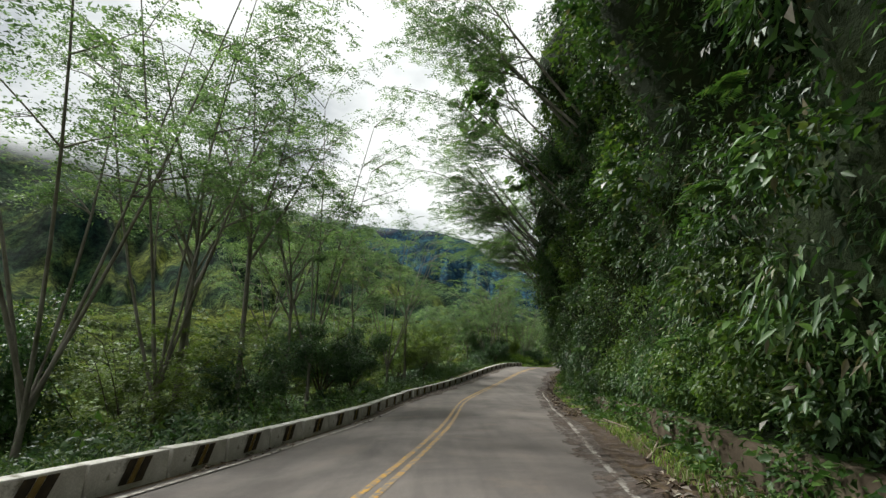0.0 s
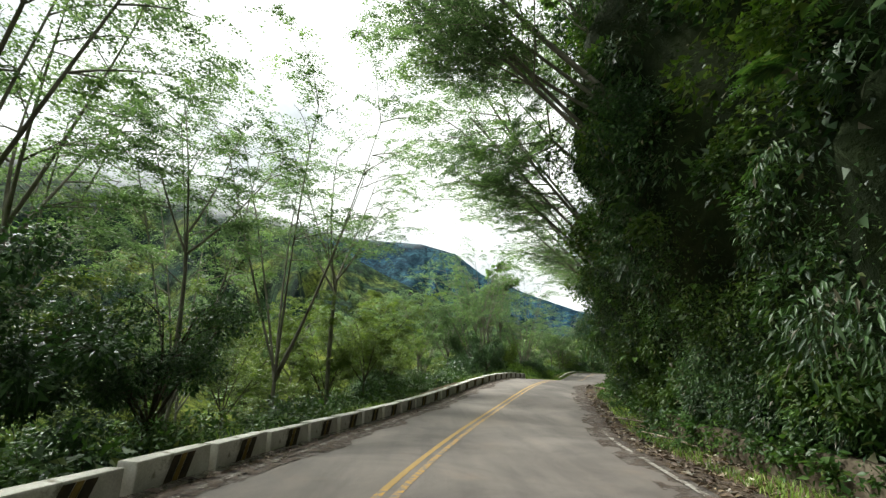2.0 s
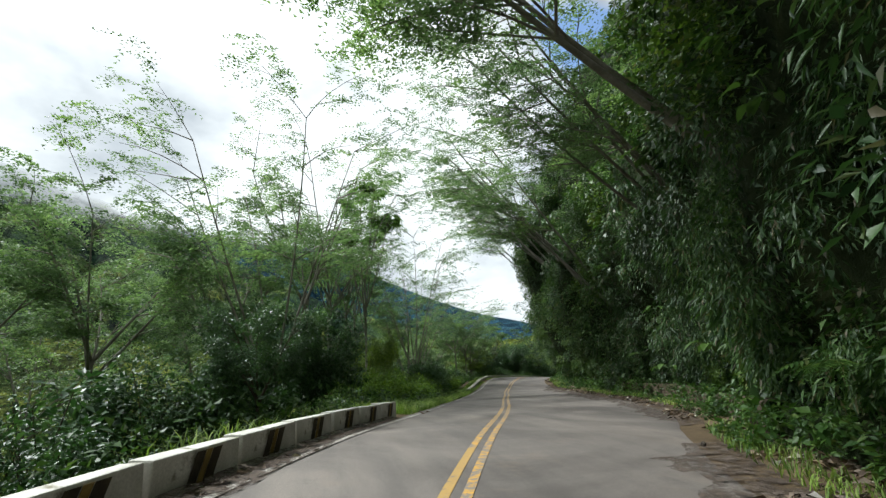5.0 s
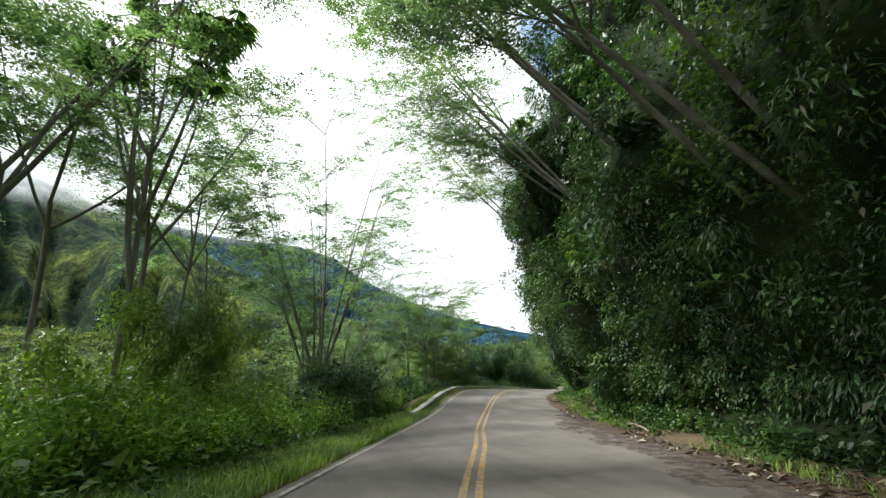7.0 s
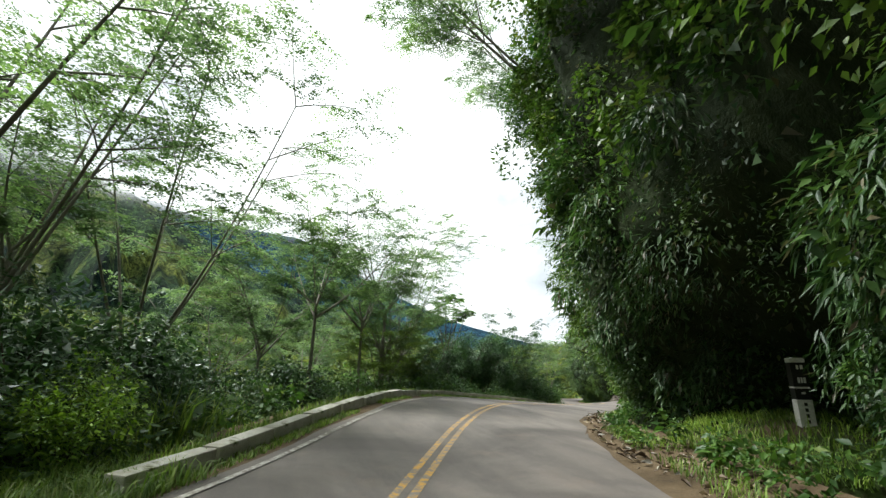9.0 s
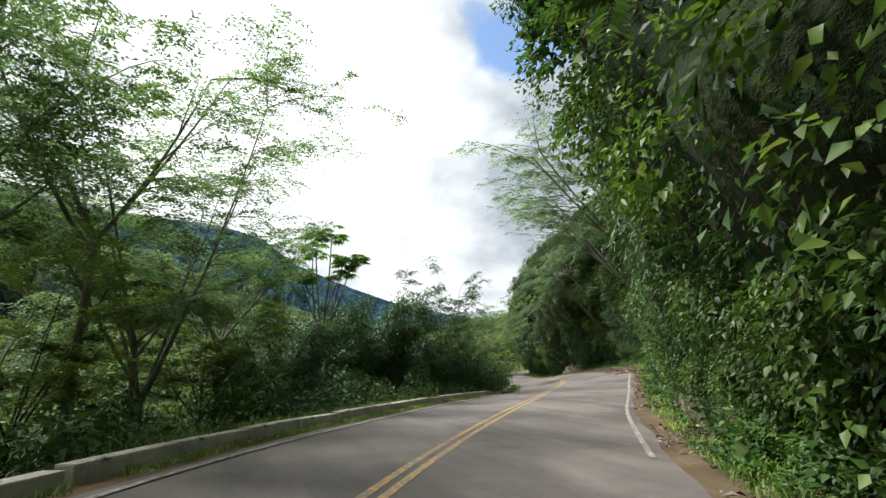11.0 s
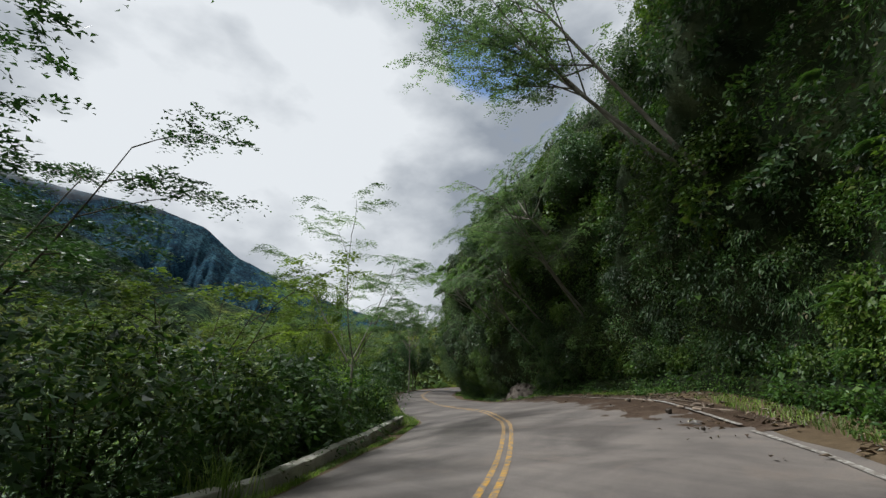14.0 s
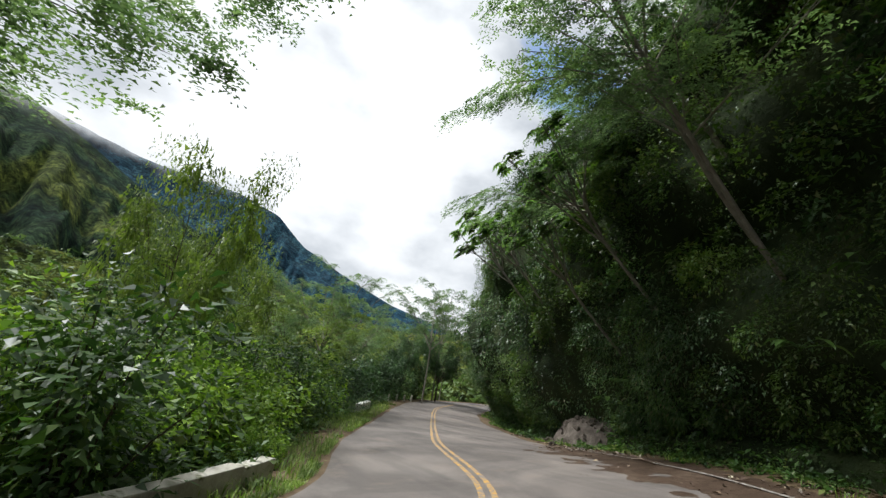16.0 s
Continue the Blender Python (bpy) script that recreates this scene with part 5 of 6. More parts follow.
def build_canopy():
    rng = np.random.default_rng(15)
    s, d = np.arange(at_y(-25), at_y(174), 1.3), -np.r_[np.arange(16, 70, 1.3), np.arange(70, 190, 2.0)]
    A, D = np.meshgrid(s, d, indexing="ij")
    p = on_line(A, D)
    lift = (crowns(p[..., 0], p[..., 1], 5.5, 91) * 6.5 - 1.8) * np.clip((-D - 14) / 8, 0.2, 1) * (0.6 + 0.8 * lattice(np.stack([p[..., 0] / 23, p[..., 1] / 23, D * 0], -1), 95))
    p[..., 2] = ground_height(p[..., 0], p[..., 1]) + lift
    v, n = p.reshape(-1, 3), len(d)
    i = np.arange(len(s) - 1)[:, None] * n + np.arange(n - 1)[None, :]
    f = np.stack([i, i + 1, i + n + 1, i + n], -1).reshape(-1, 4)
    tagged(new("valley_woods", mesh_from("valley_woods", v, f, WOODS, True)), "crown-shaped sheet under the valley leaves, coloured as the woods' shade", "forest", kind="stuff")
    pick = rng.integers(0, len(v), 8500)
    pick = pick[rng.random(8500) < np.clip(lift.reshape(-1)[pick] * 0.45 + 0.25, 0, 1)]
    near = rng.integers(0, len(s), 3200) * n + rng.integers(0, 16, 3200)
    pick = np.concatenate([pick, near])
    q = v[pick] + [0, 0, 0.25]
    away = -D.reshape(-1)[pick]
    v, f = clump_leaves(rng, q, np.interp(away, [15, 60, 190], [0.8, 1.3, 2.2]), 28, 0.33, 0.6, 0.1, 0.5, small=True)
    tagged(new("valley_canopy", mesh_from("valley_canopy", v, f, LEAF_FAR)), "green tree crowns covering the valley slope", "forest", kind="stuff")
    # umbrella trees out on the slope
    for k in range(46):
        st = at_y(20) + (at_y(165) - at_y(30)) * rng.random()
        x, y, _ = on_line(st, -15 - 48 * rng.random() ** 1.3)
        again(FAR_TREES[k % 2], pose(x, y, on_ground(x, y), 0, 0, rng.uniform(0, 360)) @ Matrix.Scale(rng.uniform(0.7, 1.0), 4))
    for k, ob in enumerate(FAR_TREES):
        x, y, _ = on_line(at_y(88 + 9 * k), -24.0)
        ob.matrix_basis = pose(x, y, on_ground(x, y))


build_canopy()


# ---- mountains ----
def ridge(name, crest, depth, foot, seed, mat, label, cols=260, rows=70, back=0.5, wood=0.0):
    """A mountain whose crest runs through (bearing, distance, elevation angle), with gullied flanks that fall to the valley."""
    crest = np.array(crest, float)
    u, w = np.linspace(0, 1, cols), np.linspace(-back, 1, rows)
    t = np.linspace(0, 1, len(crest))
    az, dist, el = (np.interp(u, t, crest[:, k]) for k in range(3))
    for _ in range(10):
        el[1:-1] = 0.25 * el[:-2] + 0.5 * el[1:-1] + 0.25 * el[2:]
    U, W = np.meshgrid(np.arange(cols), w, indexing="ij")
    A, D, E = np.radians(az)[:, None], dist[:, None], np.radians(el)[:, None]
    spur = fractal(np.stack([U * 0.09 * 260 / cols, W * 2.6, U * 0], -1), 4, seed)
    reach = D - W * depth * (0.75 + 0.5 * spur)
    side = (fractal(np.stack([U * 0.05, W * 2.0, U * 0 + 5], -1), 3, seed + 2) - 0.5) * 0.10 * np.abs(W)
    X, Y = 25 + np.sin(A + side) * reach, 60 + np.cos(A + side) * reach
    top = D * np.tan(E) + 2
    fall = np.clip(np.abs(W) / np.where(W < 0, back, 1.0), 0, 1)
    fine = fractal(np.stack([X / 80, Y / 80, U * 0], -1), 4, seed + 4) - 0.5
    Z = foot + (top - foot) * (1 - fall ** 0.9) + (spur - 0.5) * 0.55 * (top - foot) * fall * (1 - fall) * 2 + fine * 0.03 * D * (0.25 + fall)
    if wood:
        Z = Z + wood * (crowns(X, Y, 10.0, seed + 9) - 0.4) + 0.4 * wood * (crowns(X, Y, 4.5, seed + 8) - 0.5)
    v = np.stack([X, Y, Z], -1).reshape(-1, 3)
    i = np.arange(cols - 1)[:, None] * rows + np.arange(rows - 1)[None, :]
    f = np.stack([i, i + 1, i + rows + 1, i + rows], -1).reshape(-1, 4)
    tagged(new(name, mesh_from(name, v, f, mat, True)), label, "mountain", kind="structure")


NEAR_SLOPE = mountain_material("near_mountain", (0.045, 0.068, 0.016), (0.085, 0.11, 0.022), (0.14, 0.16, 0.035), 400, 500)
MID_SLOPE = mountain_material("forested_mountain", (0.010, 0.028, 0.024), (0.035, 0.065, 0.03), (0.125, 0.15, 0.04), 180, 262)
# The blue in these base colours stands in for haze over the distance.
FAR_SLOPE = mountain_material("haze_blue_mountain", (0.014, 0.045, 0.085), (0.022, 0.06, 0.1), (0.032, 0.075, 0.11), 330, 430)
ridge("mountain_far", [(-40, 1250, 19), (-22, 1250, 18.5), (-12, 1250, 16.8), (-2, 1250, 16.6), (3, 1240, 15.2), (7, 1220, 12.3), (12, 1180, 10), (18, 1120, 7.8), (26, 1050, 5.6), (38, 1000, 3)], 520, -40, 12, FAR_SLOPE, "distant mountain coloured blue for haze, its top faded out as cloud")
ridge("mountain_mid", [(-120, 620, 17), (-70, 640, 21), (-45, 660, 22), (-33, 680, 21.5), (-23, 700, 19), (-15, 720, 16), (-8, 730, 12.5), (0, 720, 9.2), (8, 700, 6.5), (18, 660, 4.0)], 420, -45, 8, MID_SLOPE, "forested mountain, its top faded out as cloud")
ridge("hill_ahead", [(-60, 330, 5), (-30, 330, 5.5), (-12, 340, 5.0), (2, 330, 4.2), (14, 320, 3.8), (26, 300, 4.0), (40, 280, 6), (60, 260, 8)], 190, -42, 15, NEAR_SLOPE, "wooded green hill across the valley", 420, 90, wood=3.2)

def build_hill_woods():
    """Crowns of the woods on the hill across the valley, past counting."""
    rng = np.random.default_rng(37)
    hill = bpy.data.objects["hill_ahead"].data
    v = np.empty(len(hill.vertices) * 3, np.float32)
    hill.vertices.foreach_get("co", v)
    v = v.reshape(-1, 3)
    q = v[rng.integers(0, len(v), 6500)] + [0, 0, 1.0]
    v, f = clump_leaves(rng, q, rng.uniform(1.6, 3.4, len(q)), 12, 1.5, 0.7, 0.0, 0.6, small=True)
    tagged(new("hill_woods", mesh_from("hill_woods", v, f, LEAF_FAR)), "green tree crowns on the hill across the valley", "forest", kind="stuff")


build_hill_woods()

# ---- low wall below the bank ----
def build_wall(name, y0, y1):
    s = S[(S > at_y(y0)) & (S < at_y(y1))][::2]
    e = np.interp(s, S, ROAD_RIGHT)
    h = 0.5 + 0.12 * (lattice(np.stack([s * 0.6, s * 0, s * 0], 1), 5) - 0.5)
    rows = [on_line(s, e + 1.12, -0.1), on_line(s, e + 1.18, h), on_line(s, e + 1.22, h + 0.03), on_line(s, e + 1.5, h + 0.03), on_line(s, e + 1.6, h - 0.3)]
    v = np.stack(rows, 1).reshape(-1, 3)
    n = len(rows)
    i = np.arange(len(s) - 1)[:, None] * n + np.arange(n - 1)[None, :]
    f = np.stack([i, i + n, i + n + 1, i + 1], -1).reshape(-1, 4)
    tagged(new(name, mesh_from(name, v, f, WALL_CONCRETE, True)), "low stained brown concrete wall below the bank", "retaining wall", kind="structure")


build_wall("retaining_wall_1", -10, 34)
build_wall("retaining_wall_2", 46, 58.5)
build_wall("retaining_wall_3", 84, 101)


# ---- kilometre post ----
def bar_mesh(name, x0, x1, y0, y1, z0, z1, mat, bevel=0.0):
    bm = bmesh.new()
    box_bevel(bm, x0, x1, y0, y1, z0, z1, bevel)
    return bm_mesh(name, bm, mat)


def kilometre_post():
    """A square concrete post: white foot, black upper part with white bands, lettering as bars on the side facing -y."""
    root = new("kilometre_post")
    tagged(root, "black and white concrete kilometre post in the weeds", "post")
    part("foot", bar_mesh("foot", -0.1, 0.1, -0.09, 0.09, -0.25, 0.42, WHITE_PAINT, 0.008), root, "white painted lower half")
    part("shaft", bar_mesh("shaft", -0.098, 0.098, -0.088, 0.088, 0.42, 0.96, BLACK_PAINT, 0.006), root, "black painted upper half")
    part("cap", bar_mesh("cap", -0.1, 0.1, -0.09, 0.09, 0.96, 1.03, WHITE_PAINT, 0.012), root, "white cap")
    part("band", bar_mesh("band", -0.1, 0.1, -0.091, 0.09, 0.58, 0.605, WHITE_PAINT), root, "white band")
    for x0, x1, z0, z1 in ((-0.03, 0.0, 0.86, 0.92), (0.02, 0.055, 0.86, 0.92), (-0.04, -0.01, 0.66, 0.74), (0.0, 0.025, 0.66, 0.74), (0.035, 0.065, 0.66, 0.74), (-0.02, 0.03, 0.5, 0.53)):
        part("letter_bar", bar_mesh("letter_bar", x0, x1, -0.093, -0.086, z0, z1, WHITE_PAINT), root, "white lettering bar")
    for z in (0.33, 0.25, 0.17, 0.09):
        part("letter_bar", bar_mesh("letter_bar", -0.015, 0.025, -0.094, -0.088, z, z + 0.05, BLACK_PAINT), root, "black lettering bar")
    return root


s, d = nearest_line(np.array([POST_PLACE[0]]), np.array([POST_PLACE[1]]))
kilometre_post().matrix_basis = pose(*POST_PLACE, on_line(s[0], d[0])[2] + 0.55, 2, -1, heading(s[0]) - 8)
mound = bmesh.new()
bmesh.ops.create_icosphere(mound, subdivisions=3, radius=1, matrix=Matrix.Translation((POST_PLACE[0] + 0.45, POST_PLACE[1] + 0.2, on_line(s[0], d[0])[2] - 0.05)) @ Matrix.Diagonal((1.4, 2.6, 0.7, 1)))
for v in mound.verts:
    v.co += noise.noise_vector(v.co * 1.7) * 0.12
tagged(new("earth_mound", bm_mesh("earth_mound", mound, EARTH)), "mossy earth mound at the foot of the bank", "mound", kind="structure")
rng = np.random.default_rng(83)
round_about = unit(rng.normal(size=(6000, 3)) * [1, 1, 0.8])
round_about[:, 2] = np.abs(round_about[:, 2])
tufts = np.array([POST_PLACE[0] + 0.45, POST_PLACE[1] + 0.2, on_line(s[0], d[0])[2] - 0.05]) + round_about * [1.42, 2.63, 0.71]
tufts = tufts[np.hypot(tufts[:, 0] - POST_PLACE[0], tufts[:, 1] - POST_PLACE[1] + 0.1) > 0.25]
tagged(new("mound_grass", mesh_from("mound_grass", *blades(rng, tufts, 0.2, 0.9, 0.007), GRASS)), "green grass grown over the earth mound", "grass", kind="stuff")


# ---- ferns and large-leaved plants on the bank ----
def fern(seed, label):
    rng = np.random.default_rng(seed)
    root = new("fern")
    tagged(root, label, "fern", "ferns on the bank")
    for k in range(8):
        a = rng.uniform(-1.9, 1.9)
        ln = rng.uniform(0.5, 0.85)
        way = np.array([-math.cos(a), math.sin(a), 0])
        t = np.linspace(0, 1, 16)[:, None]
        rib = way * t * ln + np.array([0, 0, 1.0]) * (0.45 * t - 0.75 * t ** 2) * ln
        b = Bunch()
        b.add(*tube(rib[::3], np.linspace(0.007, 0.002, len(rib[::3])), 3))
        side = np.array([way[1], -way[0], 0])
        reach = 0.17 * np.sin(np.clip(t * 1.1 + 0.12, 0, 1) * np.pi)
        for sgn in (1, -1):
            b.add(*leaves(rib, np.repeat(side[None] * sgn, 16, 0) + way * 0.45 - [0, 0, 0.25], np.array([[0, 0, 1.0]]) + rng.normal(size=(16, 3)) * 0.1, reach[:, 0] + 0.03, 0.045, 0.1))
        part("frond", b.mesh("frond", LEAF_BUSH), root)
    return root


def large_leaf_plant(seed, label):
    rng = np.random.default_rng(seed)
    root = new("large_leaf_plant")
    tagged(root, label, "plant", "large-leaved plants on the bank")
    for k in range(7):
        a, ln = rng.uniform(-1.8, 1.8), rng.uniform(0.2, 0.36)
        way = np.array([-math.cos(a), math.sin(a), rng.uniform(-0.2, 0.5)])
        b = Bunch()
        hub = way * rng.uniform(0.25, 0.5)
        b.add(*tube([np.zeros(3), hub * 0.5 + [0, 0, 0.04], hub], (0.012, 0.01, 0.007), 4))
        t = np.linspace(0, 1, 7)
        half = 0.5 * ln * 0.62 * np.sin(np.clip(t, 0.02, 1) ** 0.75 * np.pi) ** 0.8
        rib = hub + (way * [1, 1, 0.2])[None] * t[:, None] * ln + np.array([0, 0, -1.0]) * (t ** 2)[:, None] * ln * 0.7
        side = unit(np.array([way[1], -way[0], 0]))
        v = np.concatenate([rib, rib + side * half[:, None] + [0, 0, 0.03], rib - side * half[:, None] + [0, 0, 0.03]])
        i = np.arange(6)
        f = np.concatenate([np.stack([i, i + 1, i + 8], 1), np.stack([i, i + 8, i + 7], 1), np.stack([i, i + 14, i + 15], 1), np.stack([i, i + 15, i + 1], 1)])
        b.add(v, f)
        part("leaf", b.mesh("leaf", LEAF_BUSH, True), root)
    return root


def dress_bank():
    rng = np.random.default_rng(19)
    makers = (fern(71, "green fern arching out of the bank"), large_leaf_plant(72, "plant with large heart-shaped leaves on the bank"))
    first = [True, True]
    for k in range(120):
        which = 0 if rng.random() < 0.55 else 1
        st = at_y(2) + (at_y(122) - at_y(2)) * rng.random()
        h = rng.uniform(0.9, 7.0) if which else rng.uniform(0.8, 6.0)
        x, y, z = bank_point(np.array([st]), np.array([h]))[0]
        if math.hypot(x - POST_PLACE[0], y - POST_PLACE[1]) < 3.4 and h < 3.5:
            continue
        out = 0.55 + 0.5 * rng.random()
        x, y = x - out * np.interp(st, S, RIGHT[:, 0]), y - out * np.interp(st, S, RIGHT[:, 1])
        m = pose(x, y, z, 0, 0, heading(st) + rng.normal() * 25) @ Matrix.Scale(rng.uniform(0.5, 0.95), 4)
        if first[which]:
            makers[which].matrix_basis, first[which] = m, False
        else:
            again(makers[which], m)


dress_bank()


# ---- tall grass by the kerb ----
def cane_grass(seed):
    rng = np.random.default_rng(seed)
    root = new("cane_grass")
    tagged(root, "clump of tall bright cane grass behind the kerb", "grass clump", "clumps of cane grass")
    base = np.c_[rng.normal(size=(170, 2)) * 0.28, np.full(170, -0.1)]
    part("blade_tuft", mesh_from("blade_tuft", *blades(rng, base, 1.25, 0.55, 0.016), GRASS), root)
    return root


def plant_cane():
    first = cane_grass(81)
    for k, (x, y, size) in enumerate(((34.5, 97.8, 1.35), (35.2, 98.5, 1.2), (33.8, 97.2, 1.1), (17.8, 74.8, 0.9), (17.2, 74.0, 0.8), (18.3, 77.2, 0.7), (55.1, 128.7, 1.2), (42.6, 103.0, 0.7))):
        m = pose(x, y, on_ground(x, y), 0, 0, k * 67) @ Matrix.Scale(size, 4)
        if k:
            again(first, m)
        else:
            first.matrix_basis = m


plant_cane()


# ---- slide debris, branches and stones ----
def rock_mesh(seed):
    bm = bmesh.new()
    bmesh.ops.create_icosphere(bm, subdivisions=1, radius=0.5)
    rng = random.Random(seed)
    for v in bm.verts:
        v.co *= rng.uniform(0.65, 1.15)
    return bm_mesh("rock", bm, RUBBLE)


ROCKS = [rock_mesh(k) for k in range(5)]


def rubble_pile():
    rng = np.random.default_rng(23)
    x0, y0, z0 = on_line(SLIDE_S, np.interp(SLIDE_S, S, ROAD_RIGHT) + 0.6)
    root = new("rubble_pile")
    root.matrix_basis = pose(x0, y0, z0, 0, 0, heading(SLIDE_S))
    tagged(root, "heap of grey slide rubble spilled from the bank", "rubble")
    bm = bmesh.new()
    bmesh.ops.create_icosphere(bm, subdivisions=4, radius=1, matrix=Matrix.Translation((1.9, 0, -0.15)) @ Matrix.Diagonal((1.9, 3.4, 1.7, 1)))
    for v in bm.verts:
        v.co += noise.noise_vector(v.co * 1.6) * 0.3 + noise.noise_vector(v.co * 5.0) * 0.1
    part("core", bm_mesh("core", bm, RUBBLE), root)
    for k in range(300):
        a, r = rng.uniform(0, 6.28), np.sqrt(rng.random())
        x, y = 1.2 + math.cos(a) * r * 1.7, math.sin(a) * r * 3.9
        z = 1.65 * math.sqrt(max(0.0, 1 - min(1, ((x - 1.9) / 1.9) ** 2 + (y / 3.4) ** 2))) - 0.1
        ob = part("rock", ROCKS[k % 5], root)
        size = float(np.exp(rng.normal() * 0.5) * 0.16)
        ob.matrix_basis = pose(x, y, max(z, 0.0), *rng.uniform(0, 360, 3)) @ Matrix.Diagonal((size * 1.2, size * 0.8, size * 0.6, 1))


rubble_pile()


def loose_things():
    rng = np.random.default_rng(29)
    first = None
    for k in range(30):
        y = rng.uniform(108, 121) if k < 10 else rng.uniform(-2, 95)
        st = at_y(y)
        d = np.interp(st, S, ROAD_RIGHT) + (rng.uniform(-0.9, 0.7) if k < 10 else rng.uniform(0.0, 0.9))
        x, yy, z = on_line(st, d)
        size = float(np.exp(rng.normal() * 0.45) * 0.075)
        ob = new("stone", ROCKS[k % 5])
        ob.matrix_basis = pose(x, yy, z + size * 0.2, *rng.uniform(0, 360, 3)) @ Matrix.Diagonal((size, size * 0.8, size * 0.7, 1))
        tagged(ob, "small loose stone lying at the road edge", "stone", "loose stones")
    for k, (y, out, ln, turn) in enumerate(((104.5, 0.1, 2.2, 70), (105.6, -0.2, 1.2, 95), (107.0, -0.6, 0.8, 60), (27.4, 0.9, 2.0, 30), (12.0, 0.8, 1.3, 20), (8.3, 0.6, 1.1, -25), (31.0, 0.7, 1.6, 60), (64.0, 0.6, 1.0, 10), (116.0, -0.8, 0.9, 110), (41.0, 0.8, 1.2, 35), (18.6, 0.7, 1.4, 15))):
        st = at_y(y)
        x, yy, z = on_line(st, np.interp(st, S, ROAD_RIGHT) + out)
        b = Bunch()
        p, r = limb(rng, (0, -ln / 2, 0.03), (0, ln / 2, 0.06 + 0.06 * ln), 0.03, 0.012, 0.02, 8, 0.05)
        b.add(*tube(p, r, 6))
        for j in range(3):
            q, qr = limb(rng, p[2 + j], p[2 + j] + rng.normal(size=3) * [0.35, 0.3, 0.05] + [0, 0.2, 0.08], 0.012, 0.005, 0.0, 4, 0.08)
            b.add(*tube(q, qr, 5))
        ob = new("fallen_branch", b.mesh("fallen_branch", DEADWOOD, True))
        ob.matrix_basis = pose(x, yy, z + 0.02, 0, 0, heading(st) + turn)
        tagged(ob, "bare pale branch fallen at the road edge", "branch", "fallen branches")


loose_things()


def broken_wood():
    """Chunks of a rotten log and stones that have rolled onto the damp dirt."""
    rng = np.random.default_rng(61)
    for k in range(7):
        st, d = at_y(105.0) + rng.normal() * 0.7, 4.9 + rng.normal() * 0.3
        x, y, z = on_line(st, d)
        ln = float(rng.uniform(0.12, 0.5))
        p, r = limb(rng, (0, -ln / 2, 0.0), (0, ln / 2, 0.02), 0.045, 0.03, 0.05, 5, 0.06)
        v, f = tube(p, r * rng.uniform(0.6, 1.3, 5), 6)
        ob = new("wood_chunk", mesh_from("wood_chunk", v, f, DEADWOOD))
        ob.matrix_basis = pose(x, y, z + 0.06, rng.uniform(-8, 8), rng.uniform(0, 360), rng.uniform(0, 360))
        tagged(ob, "splintered chunk of pale dead wood on damp dirt", "wood chunk", "broken dead wood")
    for y, d, size in ((104.9, 4.0, 0.22), (107.6, 4.2, 0.18), (102.8, 3.7, 0.12)):
        x, yy, z = on_line(at_y(y), d)
        ob = new("stone", ROCKS[1])
        ob.matrix_basis = pose(x, yy, z + 0.07, 20, 30, 40) @ Matrix.Diagonal((size, size * 0.85, size * 0.8, 1))
        tagged(ob, "brown stone lying on the damp roadside dirt", "stone", "loose stones")


broken_wood()


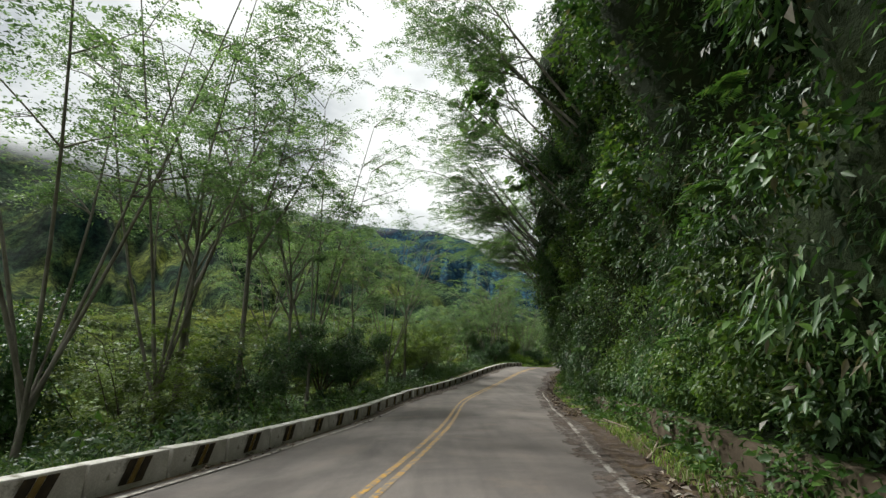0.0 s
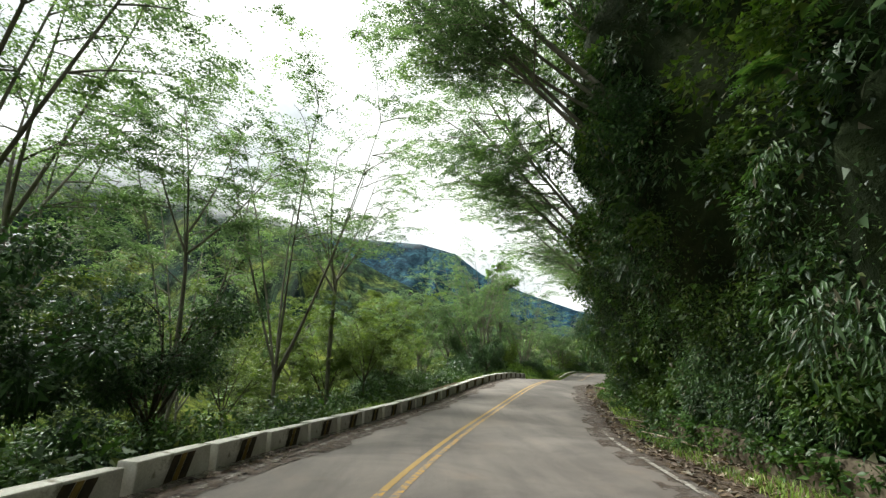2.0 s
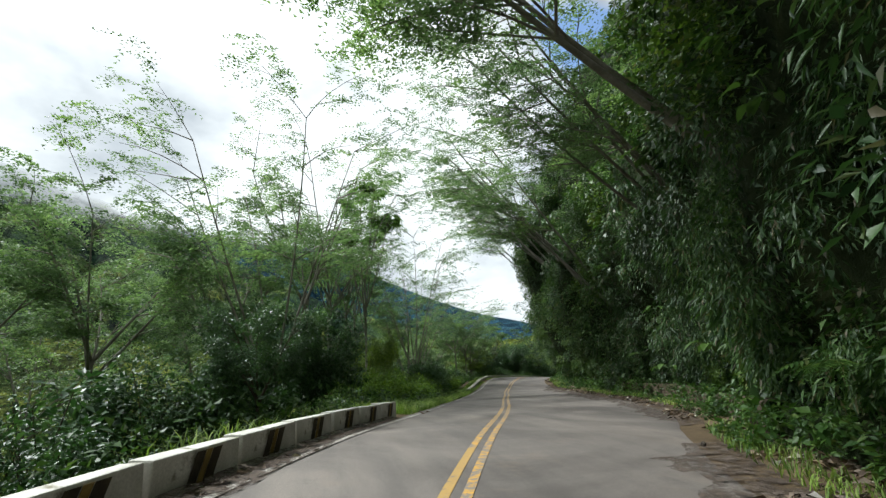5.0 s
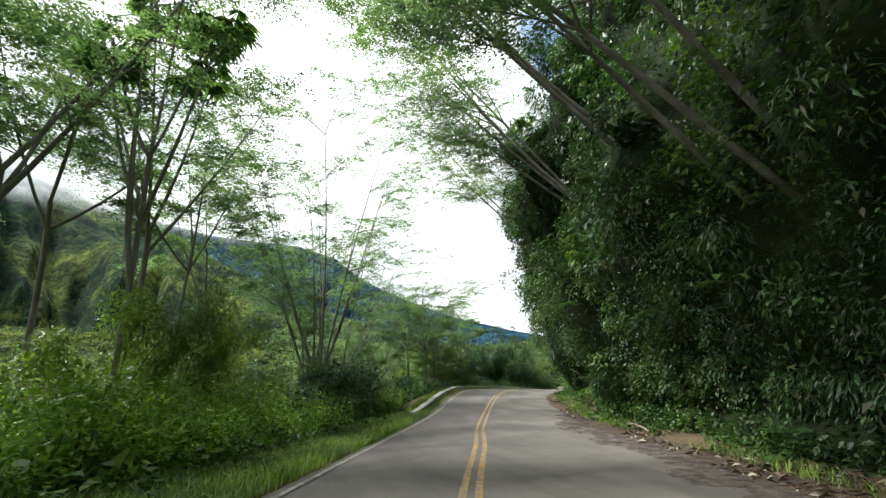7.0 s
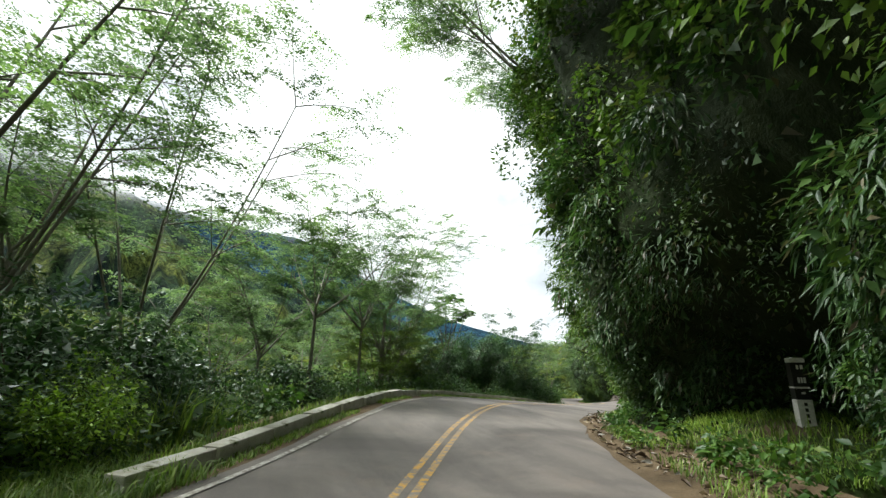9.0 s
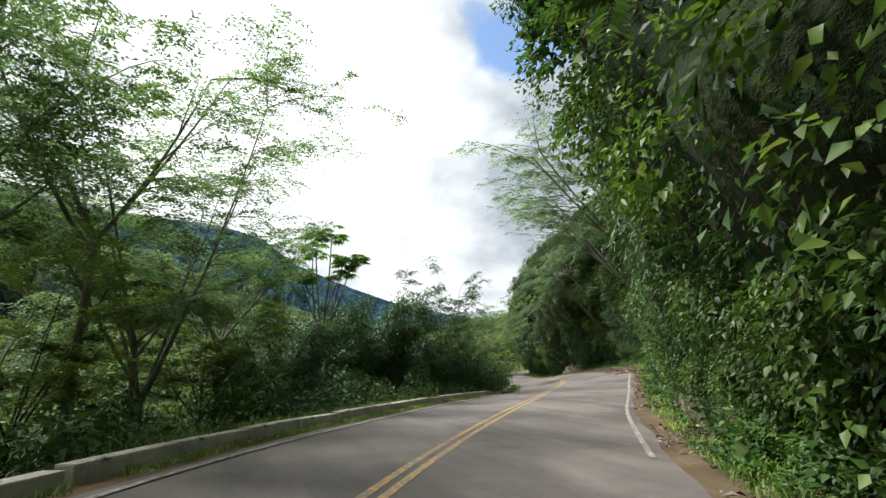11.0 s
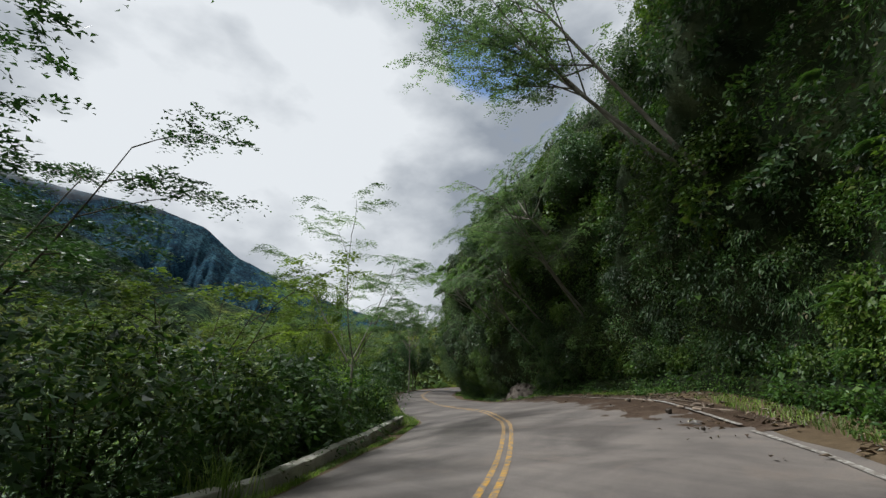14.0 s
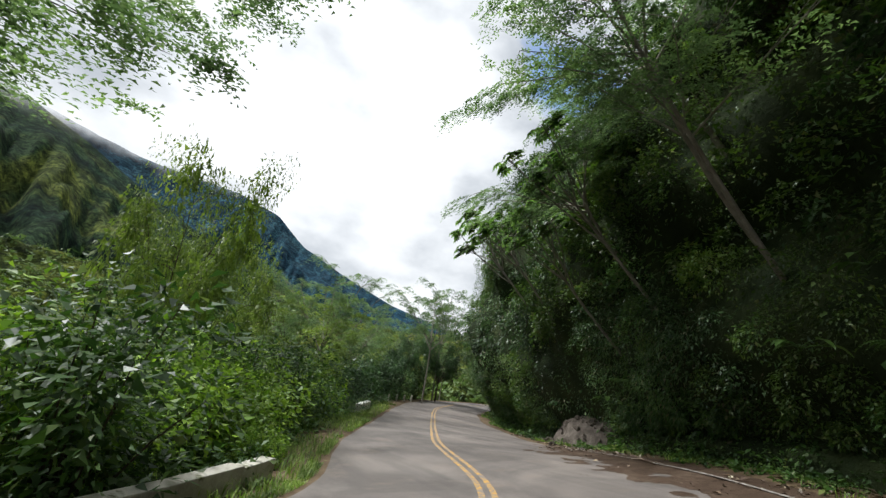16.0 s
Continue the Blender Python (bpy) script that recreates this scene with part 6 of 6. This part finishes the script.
def ragged_dirt(name, y0, y1, wide, seed, mat, label):
    """Dirt lying thinly on the asphalt from its right edge: it breaks up into tongues and islands where it thins out."""
    s = np.arange(at_y(y0), at_y(y1), 0.14)
    e = np.interp(s, S, ROAD_RIGHT)
    c = np.zeros(len(s))
    ends = np.clip(np.minimum(s - s[0], s[-1] - s) / 4.0, 0, 1)
    ds, dz = [], []
    for d in np.r_[0.5, 0.25, 0.0, np.arange(-0.12, -wide, -0.12)]:
        rough_edge = fractal(np.stack([s * 1.9, c + d * 2.8, c], 1), 5, seed)
        over = (0.32 - d / wide * -0.55) * 1.0 + (rough_edge - 0.5) * 1.3 - (1 - ends) * 0.6
        ds.append(e + d)
        dz.append(np.interp(e + d - 1.6, [0, 1.0], [0.016, -0.002]) + np.clip(over, -0.4, 0.35) * 0.05 if d < 0.2 else c + 0.01)
    tagged(strip(name, s, ds[::-1], dz[::-1], mat), label, "dirt", kind="structure")


ragged_dirt("dirt_wash", 102.5, 124, 3.0, 77, WET_DIRT, "damp brown dirt washed over the asphalt")
ragged_dirt("dirt_drift", 0, 46, 0.8, 78, DUSTY, "brown dirt drifted along the asphalt below the bank")
ragged_dirt("dirt_drift", 48, 70, 1.0, 79, DUSTY, "brown dirt spread along the asphalt below the bank")


def kerb_dirt():
    s = S[(S > at_y(14)) & (S < at_y(49))]
    c = np.zeros(len(s))
    e = np.interp(s, S, ROAD_LEFT)
    wide = (0.03 + 0.65 * np.interp(s, [at_y(14), at_y(24), at_y(36), at_y(49)], [0, 1, 1, 0])) * (0.4 + fractal(np.stack([s * 2.3, c, c], 1), 4, 79) ** 1.5)
    ob = strip("kerb_dirt", s, [e - 0.12, e + 0.1, e + 0.1 + wide * 0.6, e + 0.1 + wide], [0.05, 0.03, 0.022, 0.008], DUSTY)
    tagged(ob, "reddish dirt gathered along the striped kerb", "dirt", kind="structure")


kerb_dirt()


def far_roadside():
    root = new("barrier_end", bar_mesh("barrier_end", -0.16, 0.16, -1.9, 1.9, -0.1, 0.42, WHITE_PAINT, 0.03))
    root.matrix_basis = pose(59.2, 133.8, on_ground(59.2, 133.8, 0.15), 0, 0, -26)
    tagged(root, "white concrete barrier end on the grass", "barrier")
    for k in range(5):
        x, y = 63.9 + k * 1.1, 144.7 + k * 0.9
        ob = new("marker_post", bar_mesh("marker_post", -0.07, 0.07, -0.07, 0.07, -0.3, 0.6, OLD_CONCRETE, 0.015))
        ob.matrix_basis = pose(x, y, on_ground(x, y, 0.1), 0, 0, k * 9)
        tagged(ob, "short pale concrete marker post on the bend", "post", "marker posts on the bend")


far_roadside()
